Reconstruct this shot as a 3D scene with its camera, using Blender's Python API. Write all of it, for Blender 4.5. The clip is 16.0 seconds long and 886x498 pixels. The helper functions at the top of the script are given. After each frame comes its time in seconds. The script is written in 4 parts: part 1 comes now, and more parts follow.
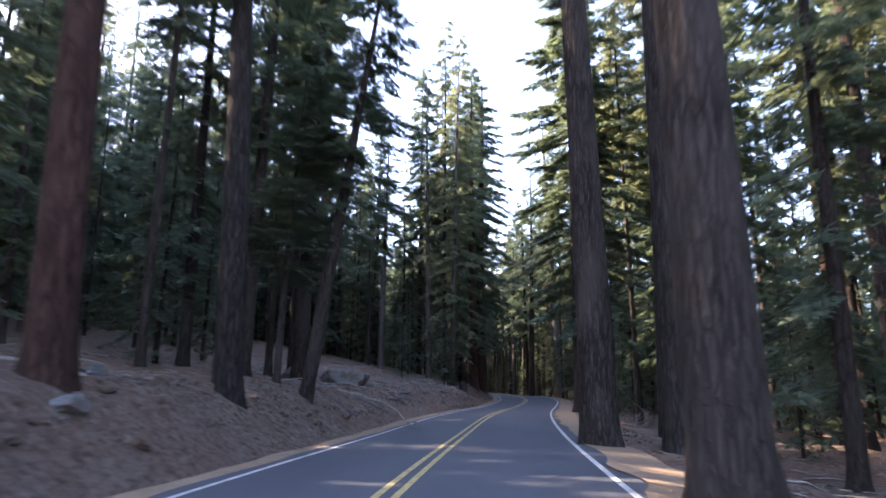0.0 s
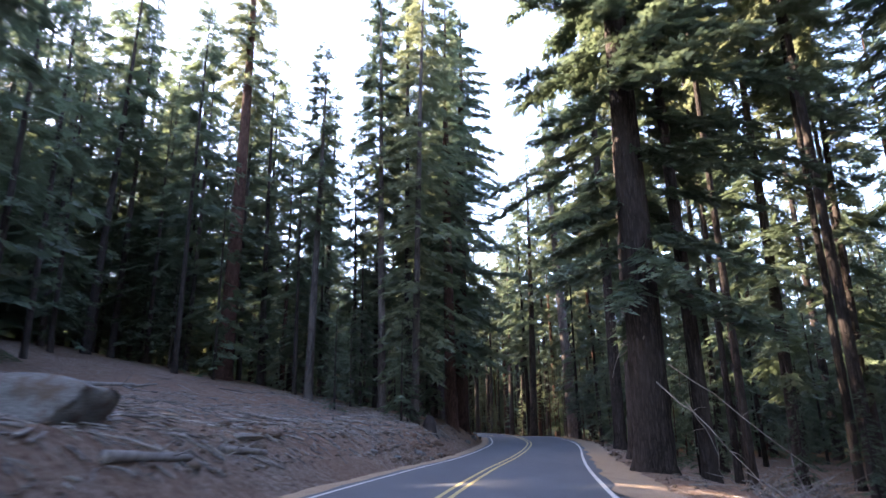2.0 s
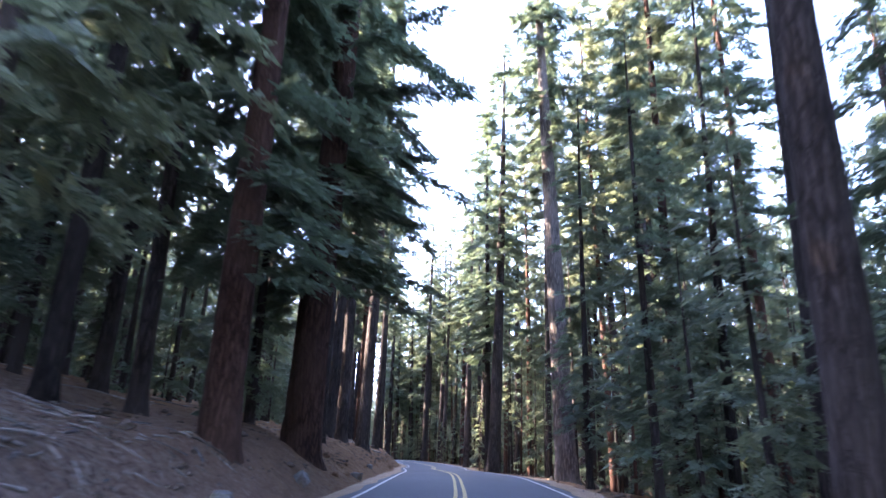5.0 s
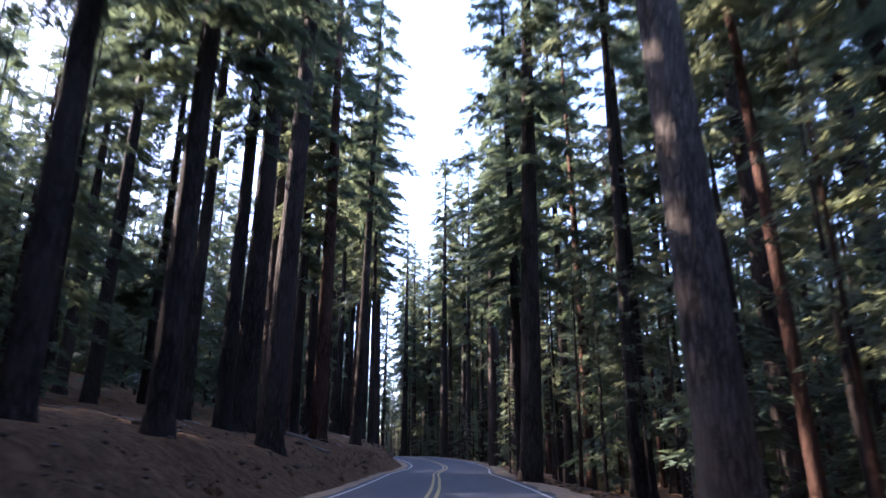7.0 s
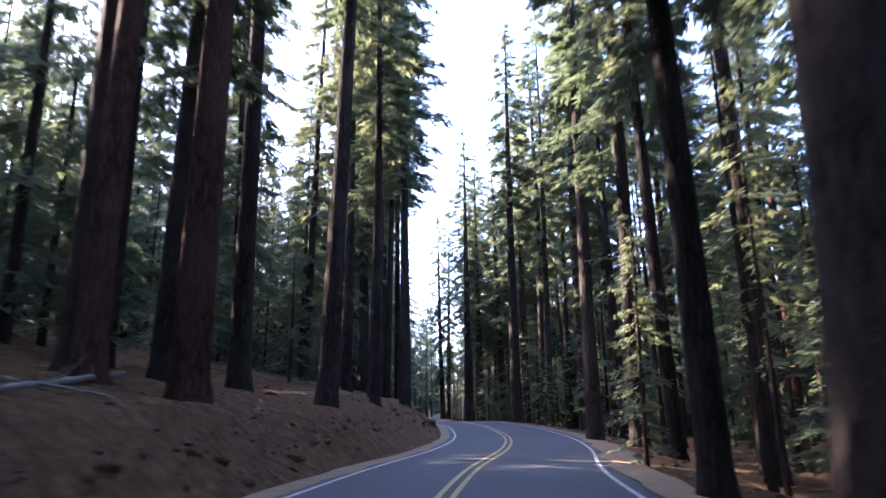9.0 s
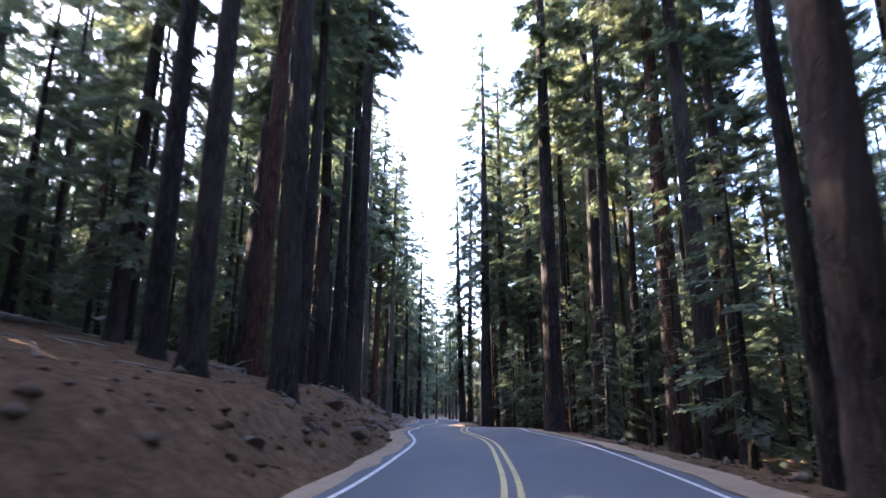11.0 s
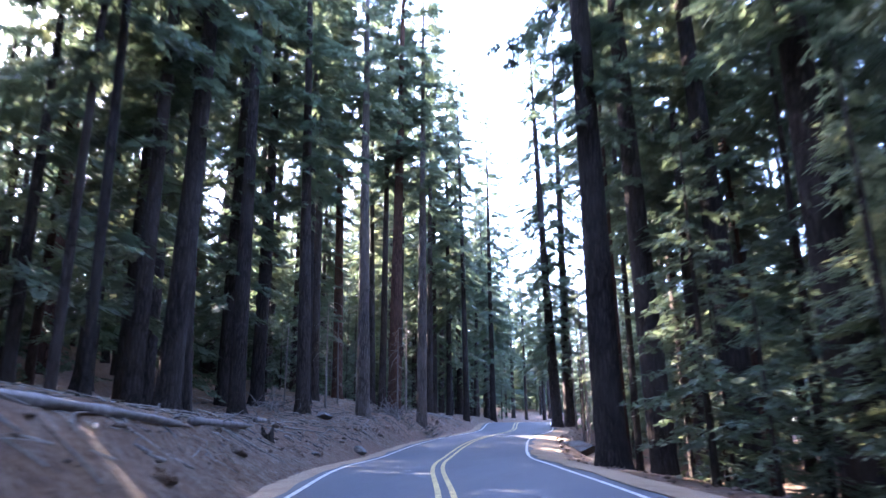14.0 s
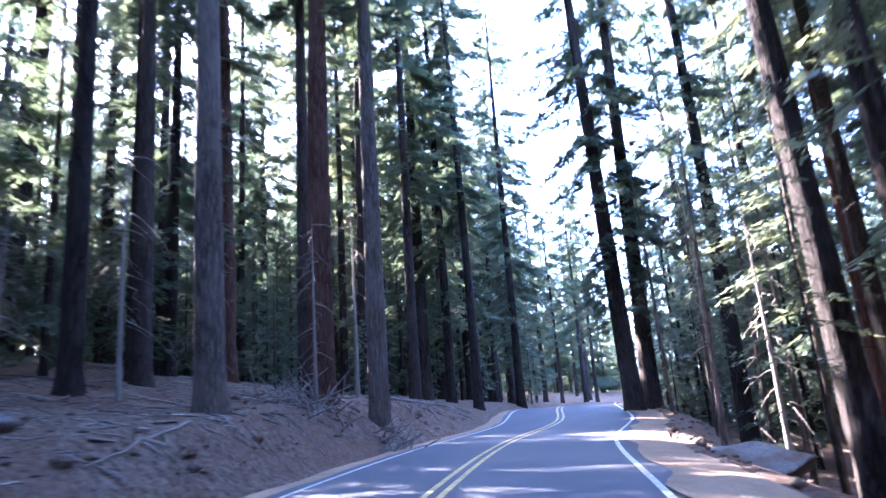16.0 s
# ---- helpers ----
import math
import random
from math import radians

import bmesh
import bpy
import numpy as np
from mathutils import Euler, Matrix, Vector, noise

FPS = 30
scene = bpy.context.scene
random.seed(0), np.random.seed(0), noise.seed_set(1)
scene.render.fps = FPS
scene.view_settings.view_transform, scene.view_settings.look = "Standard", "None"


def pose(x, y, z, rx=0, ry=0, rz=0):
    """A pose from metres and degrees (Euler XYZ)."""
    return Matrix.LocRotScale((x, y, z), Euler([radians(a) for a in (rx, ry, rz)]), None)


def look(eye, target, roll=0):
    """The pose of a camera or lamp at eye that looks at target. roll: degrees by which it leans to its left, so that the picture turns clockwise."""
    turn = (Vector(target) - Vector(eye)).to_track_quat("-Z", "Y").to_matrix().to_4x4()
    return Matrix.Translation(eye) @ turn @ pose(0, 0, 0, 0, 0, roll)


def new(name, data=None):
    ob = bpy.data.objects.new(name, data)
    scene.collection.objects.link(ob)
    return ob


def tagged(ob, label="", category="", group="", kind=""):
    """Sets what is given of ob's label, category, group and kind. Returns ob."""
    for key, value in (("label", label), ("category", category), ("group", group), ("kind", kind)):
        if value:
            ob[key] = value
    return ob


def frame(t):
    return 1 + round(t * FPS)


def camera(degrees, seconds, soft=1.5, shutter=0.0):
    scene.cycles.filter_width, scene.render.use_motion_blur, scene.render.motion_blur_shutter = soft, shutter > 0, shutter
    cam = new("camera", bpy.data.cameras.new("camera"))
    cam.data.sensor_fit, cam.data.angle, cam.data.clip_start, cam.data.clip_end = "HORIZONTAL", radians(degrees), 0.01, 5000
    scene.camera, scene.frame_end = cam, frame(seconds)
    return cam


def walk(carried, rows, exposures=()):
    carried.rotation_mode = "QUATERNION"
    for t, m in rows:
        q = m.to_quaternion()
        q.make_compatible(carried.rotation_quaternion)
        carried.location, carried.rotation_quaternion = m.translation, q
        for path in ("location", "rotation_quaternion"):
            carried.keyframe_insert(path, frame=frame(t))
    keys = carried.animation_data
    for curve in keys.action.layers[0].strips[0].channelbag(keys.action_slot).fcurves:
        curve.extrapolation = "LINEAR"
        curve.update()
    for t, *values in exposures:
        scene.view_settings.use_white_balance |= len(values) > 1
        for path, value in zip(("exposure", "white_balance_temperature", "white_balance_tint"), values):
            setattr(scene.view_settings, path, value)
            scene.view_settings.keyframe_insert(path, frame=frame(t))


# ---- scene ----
cam = camera(69.3, 16.0, soft=1.5, shutter=0.4)
PATH = [
    (0, (0.000, 0.000, 1.563), (0.053, 19.519, 5.924), 0.00),
    (0.5, (0.481, 5.366, 1.558), (0.713, 24.929, 5.708), -0.01),
    (1, (0.918, 10.347, 1.552), (1.170, 29.486, 7.352), -0.82),
    (1.5, (1.617, 15.584, 1.537), (1.652, 34.881, 6.794), -2.38),
    (2, (2.360, 20.642, 1.540), (2.586, 39.864, 7.061), -1.00),
    (2.5, (3.146, 25.813, 1.587), (3.919, 44.914, 7.467), -0.65),
    (3, (3.889, 31.249, 1.629), (5.167, 50.367, 7.364), -0.16),
    (3.5, (4.938, 36.486, 1.635), (6.064, 55.571, 7.510), 1.39),
    (4, (5.768, 41.183, 1.639), (6.618, 60.238, 7.654), 2.33),
    (6.5, (9.499, 66.527, 2.018), (10.096, 85.452, 8.460), -0.43),
    (7, (10.161, 71.967, 2.136), (10.108, 91.037, 8.165), -0.04),
    (7.5, (10.615, 77.472, 2.225), (9.841, 96.651, 7.842), 0.41),
    (8, (10.882, 82.868, 2.270), (9.328, 102.128, 7.430), -0.19),
    (8.5, (11.051, 88.466, 2.251), (9.017, 107.722, 7.258), -0.56),
    (11, (10.754, 117.259, 2.216), (7.127, 136.270, 7.259), 0.13),
    (11.5, (10.466, 123.177, 2.269), (6.680, 142.069, 7.632), 0.41),
    (12, (10.094, 129.224, 2.370), (5.936, 147.989, 7.900), 0.17),
    (12.5, (9.572, 134.792, 2.489), (4.829, 153.429, 7.980), 0.68),
    (13, (8.639, 140.310, 2.603), (3.073, 158.782, 7.877), 0.91),
    (13.5, (7.588, 145.820, 2.725), (1.607, 164.212, 7.819), 0.42),
    (14, (6.124, 151.295, 2.779), (-0.352, 169.566, 7.702), -0.80),
    (14.5, (4.535, 156.791, 2.755), (-2.479, 174.927, 7.433), -0.66),
    (15, (2.978, 162.119, 2.691), (-4.230, 180.158, 7.448), -0.85),
    (15.5, (1.423, 167.432, 2.608), (-5.644, 185.550, 7.275), -2.80),
    (16, (0.073, 172.625, 2.417), (-6.861, 190.791, 7.098), -4.39),
]
walk(cam, [(t, look(eye, target, roll)) for t, eye, target, roll in PATH], exposures=[(0, 3.25, 6450, 26), (1.0, 3.65, 6350, 26), (2.0, 3.7, 6350, 25), (3.0, 4.7, 6150, 29), (4.2, 5.1, 6050, 31), (6.3, 3.5, 5600, 30), (7.5, 3.1, 5650, 30), (8.5, 3.5, 5750, 30), (10.8, 3.95, 6100, 27), (11.5, 4.2, 6000, 28), (12.7, 3.8, 5850, 29), (13.5, 4.4, 5650, 30), (14.3, 5.1, 5350, 29), (15.5, 5.15, 5150, 29), (16, 5.05, 5050, 31)])

# world and sun: a clear low afternoon sun from the left, the road lies in the shade of the forest
SUN_AZ, SUN_EL = radians(288), radians(31)       # azimuth clockwise from +y
world = bpy.data.worlds.new("sky")
scene.world = world
world.use_nodes = True
wn = world.node_tree.nodes
sky = wn.new("ShaderNodeTexSky")
sky.sky_type = 'NISHITA'
sky.sun_disc = False
sky.sun_elevation, sky.sun_rotation = SUN_EL, SUN_AZ
sky.altitude, sky.dust_density, sky.air_density, sky.ozone_density = 1800, 5.0, 1.0, 0.5
wn["Background"].inputs["Strength"].default_value = 0.15
world.node_tree.links.new(sky.outputs[0], wn["Background"].inputs[0])
sun = new("sun", bpy.data.lights.new("sun", 'SUN'))
sun.data.energy, sun.data.angle, sun.data.color = 4.5, radians(0.53), (1.0, 0.86, 0.62)
sun_to = Vector((math.sin(SUN_AZ) * math.cos(SUN_EL), math.cos(SUN_AZ) * math.cos(SUN_EL), math.sin(SUN_EL)))
sun.matrix_world = look(sun_to * 200, (0, 0, 0))


# ---- materials ----
class Nodes:
    """A short way to write node materials."""

    def __init__(self, name):
        self.mat = bpy.data.materials.new(name)
        self.mat.use_nodes = True
        self.t = self.mat.node_tree
        self.bsdf = self.t.nodes["Principled BSDF"]
        self.out = self.t.nodes["Material Output"]
        self.co = self.t.nodes.new("ShaderNodeTexCoord")

    def link(self, a, b):
        self.t.links.new(a, b)

    def mapped(self, scale, source="Object"):
        m = self.t.nodes.new("ShaderNodeMapping")
        m.inputs["Scale"].default_value = scale
        self.link(self.co.outputs[source], m.inputs[0])
        return m.outputs[0]

    def noise(self, scale, detail=4, rough=0.6, vec=None, distort=0.0):
        n = self.t.nodes.new("ShaderNodeTexNoise")
        n.inputs["Scale"].default_value, n.inputs["Detail"].default_value = scale, detail
        n.inputs["Roughness"].default_value, n.inputs["Distortion"].default_value = rough, distort
        self.link(vec or self.co.outputs["Object"], n.inputs["Vector"])
        return n.outputs["Fac"]

    def voronoi(self, scale, vec=None, feature="F1", out="Distance"):
        n = self.t.nodes.new("ShaderNodeTexVoronoi")
        n.feature = feature
        n.inputs["Scale"].default_value = scale
        self.link(vec or self.co.outputs["Object"], n.inputs["Vector"])
        return n.outputs[out]

    def ramp(self, fac, *stops):
        r = self.t.nodes.new("ShaderNodeValToRGB")
        e = r.color_ramp.elements
        while len(e) < len(stops):
            e.new(0.5)
        for k, (p, c) in zip(e, stops):
            k.position, k.color = p, (*c, 1) if len(c) == 3 else c
        self.link(fac, r.inputs[0])
        return r.outputs[0]

    def mix(self, fac, a, b, mode="MIX"):
        n = self.t.nodes.new("ShaderNodeMix")
        n.data_type, n.blend_type = "RGBA", mode
        for sock, v in ((n.inputs[0], fac), (n.inputs[6], a), (n.inputs[7], b)):
            if isinstance(v, (int, float)):
                sock.default_value = v
            elif isinstance(v, tuple):
                sock.default_value = (*v, 1)
            else:
                self.link(v, sock)
        return n.outputs[2]

    def math(self, op, a, b=0.0):
        n = self.t.nodes.new("ShaderNodeMath")
        n.operation = op
        for sock, v in zip(n.inputs, (a, b)):
            if isinstance(v, (int, float)):
                sock.default_value = v
            else:
                self.link(v, sock)
        return n.outputs[0]

    def rand(self):
        return self.t.nodes.new("ShaderNodeObjectInfo").outputs["Random"]

    def island(self):
        return self.t.nodes.new("ShaderNodeNewGeometry").outputs["Random Per Island"]

    def bump(self, height, strength, distance):
        b = self.t.nodes.new("ShaderNodeBump")
        b.inputs["Strength"].default_value, b.inputs["Distance"].default_value = strength, distance
        self.link(height, b.inputs["Height"])
        self.link(b.outputs[0], self.bsdf.inputs["Normal"])

    def done(self, colour, rough=0.9, spec=0.2):
        b = self.bsdf.inputs
        if isinstance(colour, tuple):
            b["Base Color"].default_value = (*colour, 1)
        else:
            self.link(colour, b["Base Color"])
        if isinstance(rough, (int, float)):
            b["Roughness"].default_value = rough
        else:
            self.link(rough, b["Roughness"])
        b["Specular IOR Level"].default_value = spec
        return self.mat


def bark_material(name, dark, mid, light):
    n = Nodes(name)
    world_co = n.t.nodes.new("ShaderNodeNewGeometry").outputs["Position"]

    def laid(scale):
        m = n.t.nodes.new("ShaderNodeMapping")
        m.inputs["Scale"].default_value = scale
        n.link(world_co, m.inputs[0])
        return m.outputs[0]

    furrow = n.noise(1.0, 7, 0.7, laid((11, 11, 1.8)), 1.2)
    warp = n.t.nodes.new("ShaderNodeVectorMath")
    warp.operation = "MULTIPLY_ADD"
    n.link(n.noise(2.5, 4, 0.7, world_co), warp.inputs[0])
    warp.inputs[1].default_value = (1.1, 1.1, 1.1)
    n.link(laid((9, 9, 1.3)), warp.inputs[2])
    plates = n.voronoi(1.0, warp.outputs[0], "DISTANCE_TO_EDGE")
    crack = n.ramp(plates, (0.0, (0.15, 0.15, 0.15)), (0.2, (1, 1, 1)))
    col = n.ramp(furrow, (0.32, dark), (0.5, mid), (0.72, light))
    col = n.mix(crack, dark, col)
    patches = n.ramp(n.noise(0.9, 4, 0.6, laid((1, 1, 0.5))), (0.42, (0, 0, 0)), (0.7, (0.75, 0.75, 0.75)))
    col = n.mix(patches, col, tuple(0.7 * c for c in light))
    tone = n.ramp(n.rand(), (0, (0.65, 0.64, 0.63)), (1, (1.2, 1.12, 1.06)))
    col = n.mix(1.0, col, tone, "MULTIPLY")
    n.bump(n.math("ADD", furrow, n.math("MULTIPLY", crack, 0.5)), 1.0, 0.06)
    return n.done(col, 0.95, 0.1)


def foliage_material(name, dark, light, through_colour):
    n = Nodes(name)
    col = n.ramp(n.island(), (0, dark), (0.7, light), (1, tuple(1.3 * c for c in light)))
    col = n.mix(n.ramp(n.noise(0.25, 2), (0.35, (0, 0, 0)), (0.7, (1, 1, 1))), col, tuple(0.75 * c for c in dark))
    tone = n.ramp(n.rand(), (0, (0.7, 0.8, 0.8)), (1, (1.25, 1.15, 0.95)))
    col = n.mix(1.0, col, tone, "MULTIPLY")
    # single needles within a spray
    tuft = n.ramp(n.noise(22, 3, 0.7, n.mapped((1, 1, 2.5))), (0.38, (0.35, 0.38, 0.4)), (0.6, (1.35, 1.32, 1.25)))
    col = n.mix(1.0, col, tuft, "MULTIPLY")
    n.done(col, 0.6, 0.3)
    tr = n.t.nodes.new("ShaderNodeBsdfTranslucent")
    tr.inputs[0].default_value = (*through_colour, 1)
    sh = n.t.nodes.new("ShaderNodeMixShader")
    sh.inputs[0].default_value = 0.32
    n.link(n.bsdf.outputs[0], sh.inputs[1])
    n.link(tr.outputs[0], sh.inputs[2])
    # a spray is a fan of twigs with gaps between them
    gaps = n.ramp(n.noise(8.5, 3, 0.7, n.mapped((1, 1, 1.5))), (0.45, (1, 1, 1)), (0.47, (0, 0, 0)))
    clear_bsdf, fan = n.t.nodes.new("ShaderNodeBsdfTransparent"), n.t.nodes.new("ShaderNodeMixShader")
    n.link(gaps, fan.inputs[0])
    n.link(sh.outputs[0], fan.inputs[1])
    n.link(clear_bsdf.outputs[0], fan.inputs[2])
    n.link(fan.outputs[0], n.out.inputs[0])
    return n.mat


BARK = bark_material("grey_brown_bark", (0.014, 0.0115, 0.0105), (0.042, 0.035, 0.032), (0.092, 0.079, 0.073))
BARK_RED = bark_material("red_brown_bark", (0.02, 0.011, 0.009), (0.075, 0.041, 0.031), (0.14, 0.083, 0.063))
BARK_PALE = bark_material("pale_grey_bark", (0.03, 0.026, 0.024), (0.1, 0.088, 0.08), (0.2, 0.18, 0.165))
NEEDLES = foliage_material("fir_needles", (0.043, 0.063, 0.05), (0.098, 0.138, 0.1), (0.17, 0.22, 0.12))
NEEDLES_PALE = foliage_material("pale_fir_needles", (0.058, 0.08, 0.058), (0.13, 0.165, 0.112), (0.26, 0.29, 0.15))


def dead_wood_material():
    n = Nodes("weathered_dead_wood")
    f = n.noise(1.0, 5, 0.6, n.mapped((14, 14, 3)))
    col = n.ramp(f, (0.3, (0.08, 0.068, 0.06)), (0.7, (0.34, 0.31, 0.29)))
    tone = n.ramp(n.island(), (0, (0.5, 0.5, 0.5)), (1, (1.1, 1.08, 1.05)))
    n.bump(f, 0.5, 0.01)
    return n.done(n.mix(1.0, col, tone, "MULTIPLY"), 0.9, 0.15)


DEAD = dead_wood_material()


def bleached_material():
    n = Nodes("bleached_wood")
    f = n.noise(1.0, 5, 0.6, n.mapped((14, 14, 3)))
    col = n.ramp(f, (0.3, (0.16, 0.138, 0.12)), (0.7, (0.38, 0.345, 0.31)))
    tone = n.ramp(n.island(), (0, (0.3, 0.28, 0.26)), (0.5, (0.8, 0.78, 0.75)), (1, (1.1, 1.08, 1.05)))
    return n.done(n.mix(1.0, col, tone, "MULTIPLY"), 0.9, 0.15)


BLEACHED = bleached_material()


def ground_material():
    n = Nodes("forest_duff")
    fine = n.noise(14, 9, 0.75)
    mid = n.noise(1.3, 7, 0.7, None, 0.6)
    big = n.noise(0.12, 4, 0.6)
    chips = n.voronoi(9, n.mapped((1, 2.5, 1)), "F1", "Color")
    chip = n.t.nodes.new("ShaderNodeSeparateColor")
    n.link(chips, chip.inputs[0])
    col = n.ramp(fine, (0.28, (0.065, 0.042, 0.032)), (0.5, (0.215, 0.145, 0.108)), (0.72, (0.38, 0.295, 0.235)))
    grey = n.ramp(fine, (0.3, (0.12, 0.097, 0.08)), (0.68, (0.43, 0.365, 0.31)))
    col = n.mix(n.ramp(mid, (0.46, (0, 0, 0)), (0.6, (0.6, 0.6, 0.6))), col, grey)
    col = n.mix(n.ramp(chip.outputs[0], (0.80, (0, 0, 0)), (0.86, (0.8, 0.8, 0.8))), col, (0.36, 0.31, 0.27))
    col = n.mix(n.ramp(chip.outputs[1], (0.78, (0, 0, 0)), (0.84, (0.8, 0.8, 0.8))), col, (0.05, 0.035, 0.027))
    col = n.mix(n.ramp(big, (0.4, (0, 0, 0)), (0.65, (0.6, 0.6, 0.6))), col, (0.23, 0.135, 0.092))
    # from 66 to 150 m the bank is smooth red-brown needle duff with little on it
    axes = n.t.nodes.new("ShaderNodeSeparateXYZ")
    n.link(n.co.outputs["Object"], axes.inputs[0])
    stretch = n.math("DIVIDE", n.math("ADD", axes.outputs[1], n.math("MULTIPLY", n.math("SUBTRACT", mid, 0.5), 22.0)), 300.0)
    smooth_duff = n.ramp(stretch, (0.20, (0, 0, 0)), (0.25, (0.95, 0.95, 0.95)), (0.49, (0.95, 0.95, 0.95)), (0.56, (0.15, 0.15, 0.15)))
    clods = n.noise(3.2, 9, 0.78, None, 0.5)
    brown = n.ramp(clods, (0.32, (0.05, 0.028, 0.016)), (0.44, (0.14, 0.08, 0.042)), (0.58, (0.23, 0.136, 0.072)), (0.74, (0.36, 0.235, 0.14)))
    col = n.mix(smooth_duff, col, brown)
    n.bump(n.math("ADD", n.math("ADD", fine, n.math("MULTIPLY", mid, 1.5)), n.math("ADD", n.math("MULTIPLY", clods, 1.2), n.math("MULTIPLY", chip.outputs[2], 0.25))), 1.0, 0.14)
    return n.done(col, 0.95, 0.1)


def asphalt_material():
    n = Nodes("worn_asphalt")
    grain = n.noise(60, 4, 0.7)
    patch = n.noise(0.5, 5, 0.6, n.mapped((1, 0.25, 1)))
    col = n.ramp(grain, (0.3, (0.035, 0.037, 0.042)), (0.7, (0.085, 0.09, 0.1)))
    col = n.mix(n.ramp(patch, (0.4, (0, 0, 0)), (0.7, (0.7, 0.7, 0.7))), col, (0.085, 0.088, 0.097))
    n.bump(grain, 0.3, 0.01)
    return n.done(col, 0.8, 0.3)


def paint_material(name, colour):
    n = Nodes(name)
    worn = n.noise(7, 6, 0.7)
    col = n.mix(n.ramp(worn, (0.42, (1, 1, 1)), (0.62, (0, 0, 0))), tuple(0.55 * c for c in colour), colour)
    return n.done(col, 0.7, 0.3)


def gravel_material():
    n = Nodes("sandy_shoulder")
    g = n.noise(30, 6, 0.7)
    m = n.noise(1.5, 5, 0.6)
    col = n.ramp(g, (0.3, (0.16, 0.112, 0.074)), (0.6, (0.34, 0.25, 0.165)), (0.8, (0.47, 0.38, 0.28)))
    col = n.mix(n.ramp(m, (0.45, (0, 0, 0)), (0.7, (0.6, 0.6, 0.6))), col, (0.2, 0.13, 0.085))
    n.bump(g, 0.6, 0.03)
    return n.done(col, 0.95, 0.1)


GROUND, ASPHALT, SHOULDER = ground_material(), asphalt_material(), gravel_material()
WHITE_PAINT = paint_material("white_road_paint", (0.55, 0.53, 0.49))
YELLOW_PAINT = paint_material("yellow_road_paint", (0.5, 0.38, 0.15))


# ---- the lie of the land ----
# the road's centre line: y, x, height
CENTRE = [
    (-40, -4.60, 0.32),
    (-20, -3.00, 0.32),
    (0, -1.39, 0.32),
    (10, -0.45, 0.31),
    (20, 0.69, 0.30),
    (30, 2.02, 0.38),
    (41, 3.86, 0.40),
    (51, 5.82, 0.42),
    (58, 7.24, 0.57),
    (65, 8.38, 0.74),
    (74, 9.11, 0.93),
    (82, 9.56, 1.03),
    (90, 9.83, 1.00),
    (100, 9.81, 0.97),
    (110, 9.71, 0.94),
    (118, 10.16, 0.98),
    (126, 10.00, 1.07),
    (133, 9.16, 1.21),
    (140, 8.00, 1.35),
    (147, 6.09, 1.50),
    (154, 4.95, 1.54),
    (160, 3.05, 1.47),
    (167, 0.34, 1.38),
    (175, -2.15, 1.12),
    (182, -3.77, 1.17),
    (190, -5.24, 1.18),
    (200, -5.82, 1.32),
    (210, -7.73, 1.70),
    (222, -7.89, 1.37),
    (240, -5.23, 0.82),
    (262, 1.00, -0.08),
    (290, 12.00, -1.29),
    (330, 32.00, -2.94),
]
_cy, _cx, _cz = (np.array([c[k] for c in CENTRE], float) for k in range(3))


def smooth_curve(xs, ys):
    """A smooth curve through the points (Catmull-Rom slopes), straight beyond its ends."""
    slope = np.gradient(ys, xs)

    def at(x):
        x = np.asarray(x, float)
        i = np.clip(np.searchsorted(xs, x) - 1, 0, len(xs) - 2)
        h = xs[i + 1] - xs[i]
        u = np.clip((x - xs[i]) / h, 0, 1)
        v = ((1 + 2 * u) * (1 - u) ** 2 * ys[i] + u * (1 - u) ** 2 * h * slope[i]
             + u * u * (3 - 2 * u) * ys[i + 1] + u * u * (u - 1) * h * slope[i + 1])
        return v + slope[0] * np.minimum(x - xs[0], 0) + slope[-1] * np.maximum(x - xs[-1], 0)
    return at


road_x, road_z = smooth_curve(_cy, _cx), smooth_curve(_cy, _cz)
LEFT_EDGE, RIGHT_EDGE = -2.56, 3.01


def road_turn(y):
    return np.arctan(road_x(np.asarray(y) + 0.5) - road_x(np.asarray(y) - 0.5))


def on_road(y, d):
    """The place beside the centre line at y, d metres to its right."""
    a = road_turn(y)
    return road_x(y) + d * np.cos(a), y - d * np.sin(a)


def ripple(x, y):
    return (np.sin(0.9 * x + 0.35 * y) + np.sin(-0.6 * x + 0.8 * y + 1.7) + np.sin(1.9 * x - 0.3 * y + 0.4) * 0.6
            + np.sin(0.4 * x + 1.7 * y + 2.1) * 0.5) / 3


def step(a, b, x):
    u = np.clip((x - a) / (b - a), 0, 1)
    return u * u * (3 - 2 * u)


BANK = smooth_curve(np.array([-80, 0, 30, 45, 60, 80, 110, 130, 146, 160, 172, 182, 190, 205, 300.0]),
                    np.array([1.6, 1.6, 1.2, 1.1, 1.2, 1.2, 1.4, 1.5, 1.55, 1.25, 0.9, 1.15, 1.3, 0.8, 0.8]))
RISE = smooth_curve(np.array([-80, 0, 30, 60, 80, 110, 146, 170, 190, 205, 300.0]),
                    np.array([0.12, 0.12, 0.15, 0.21, 0.2, 0.2, 0.22, 0.15, 0.2, 0.13, 0.12]))


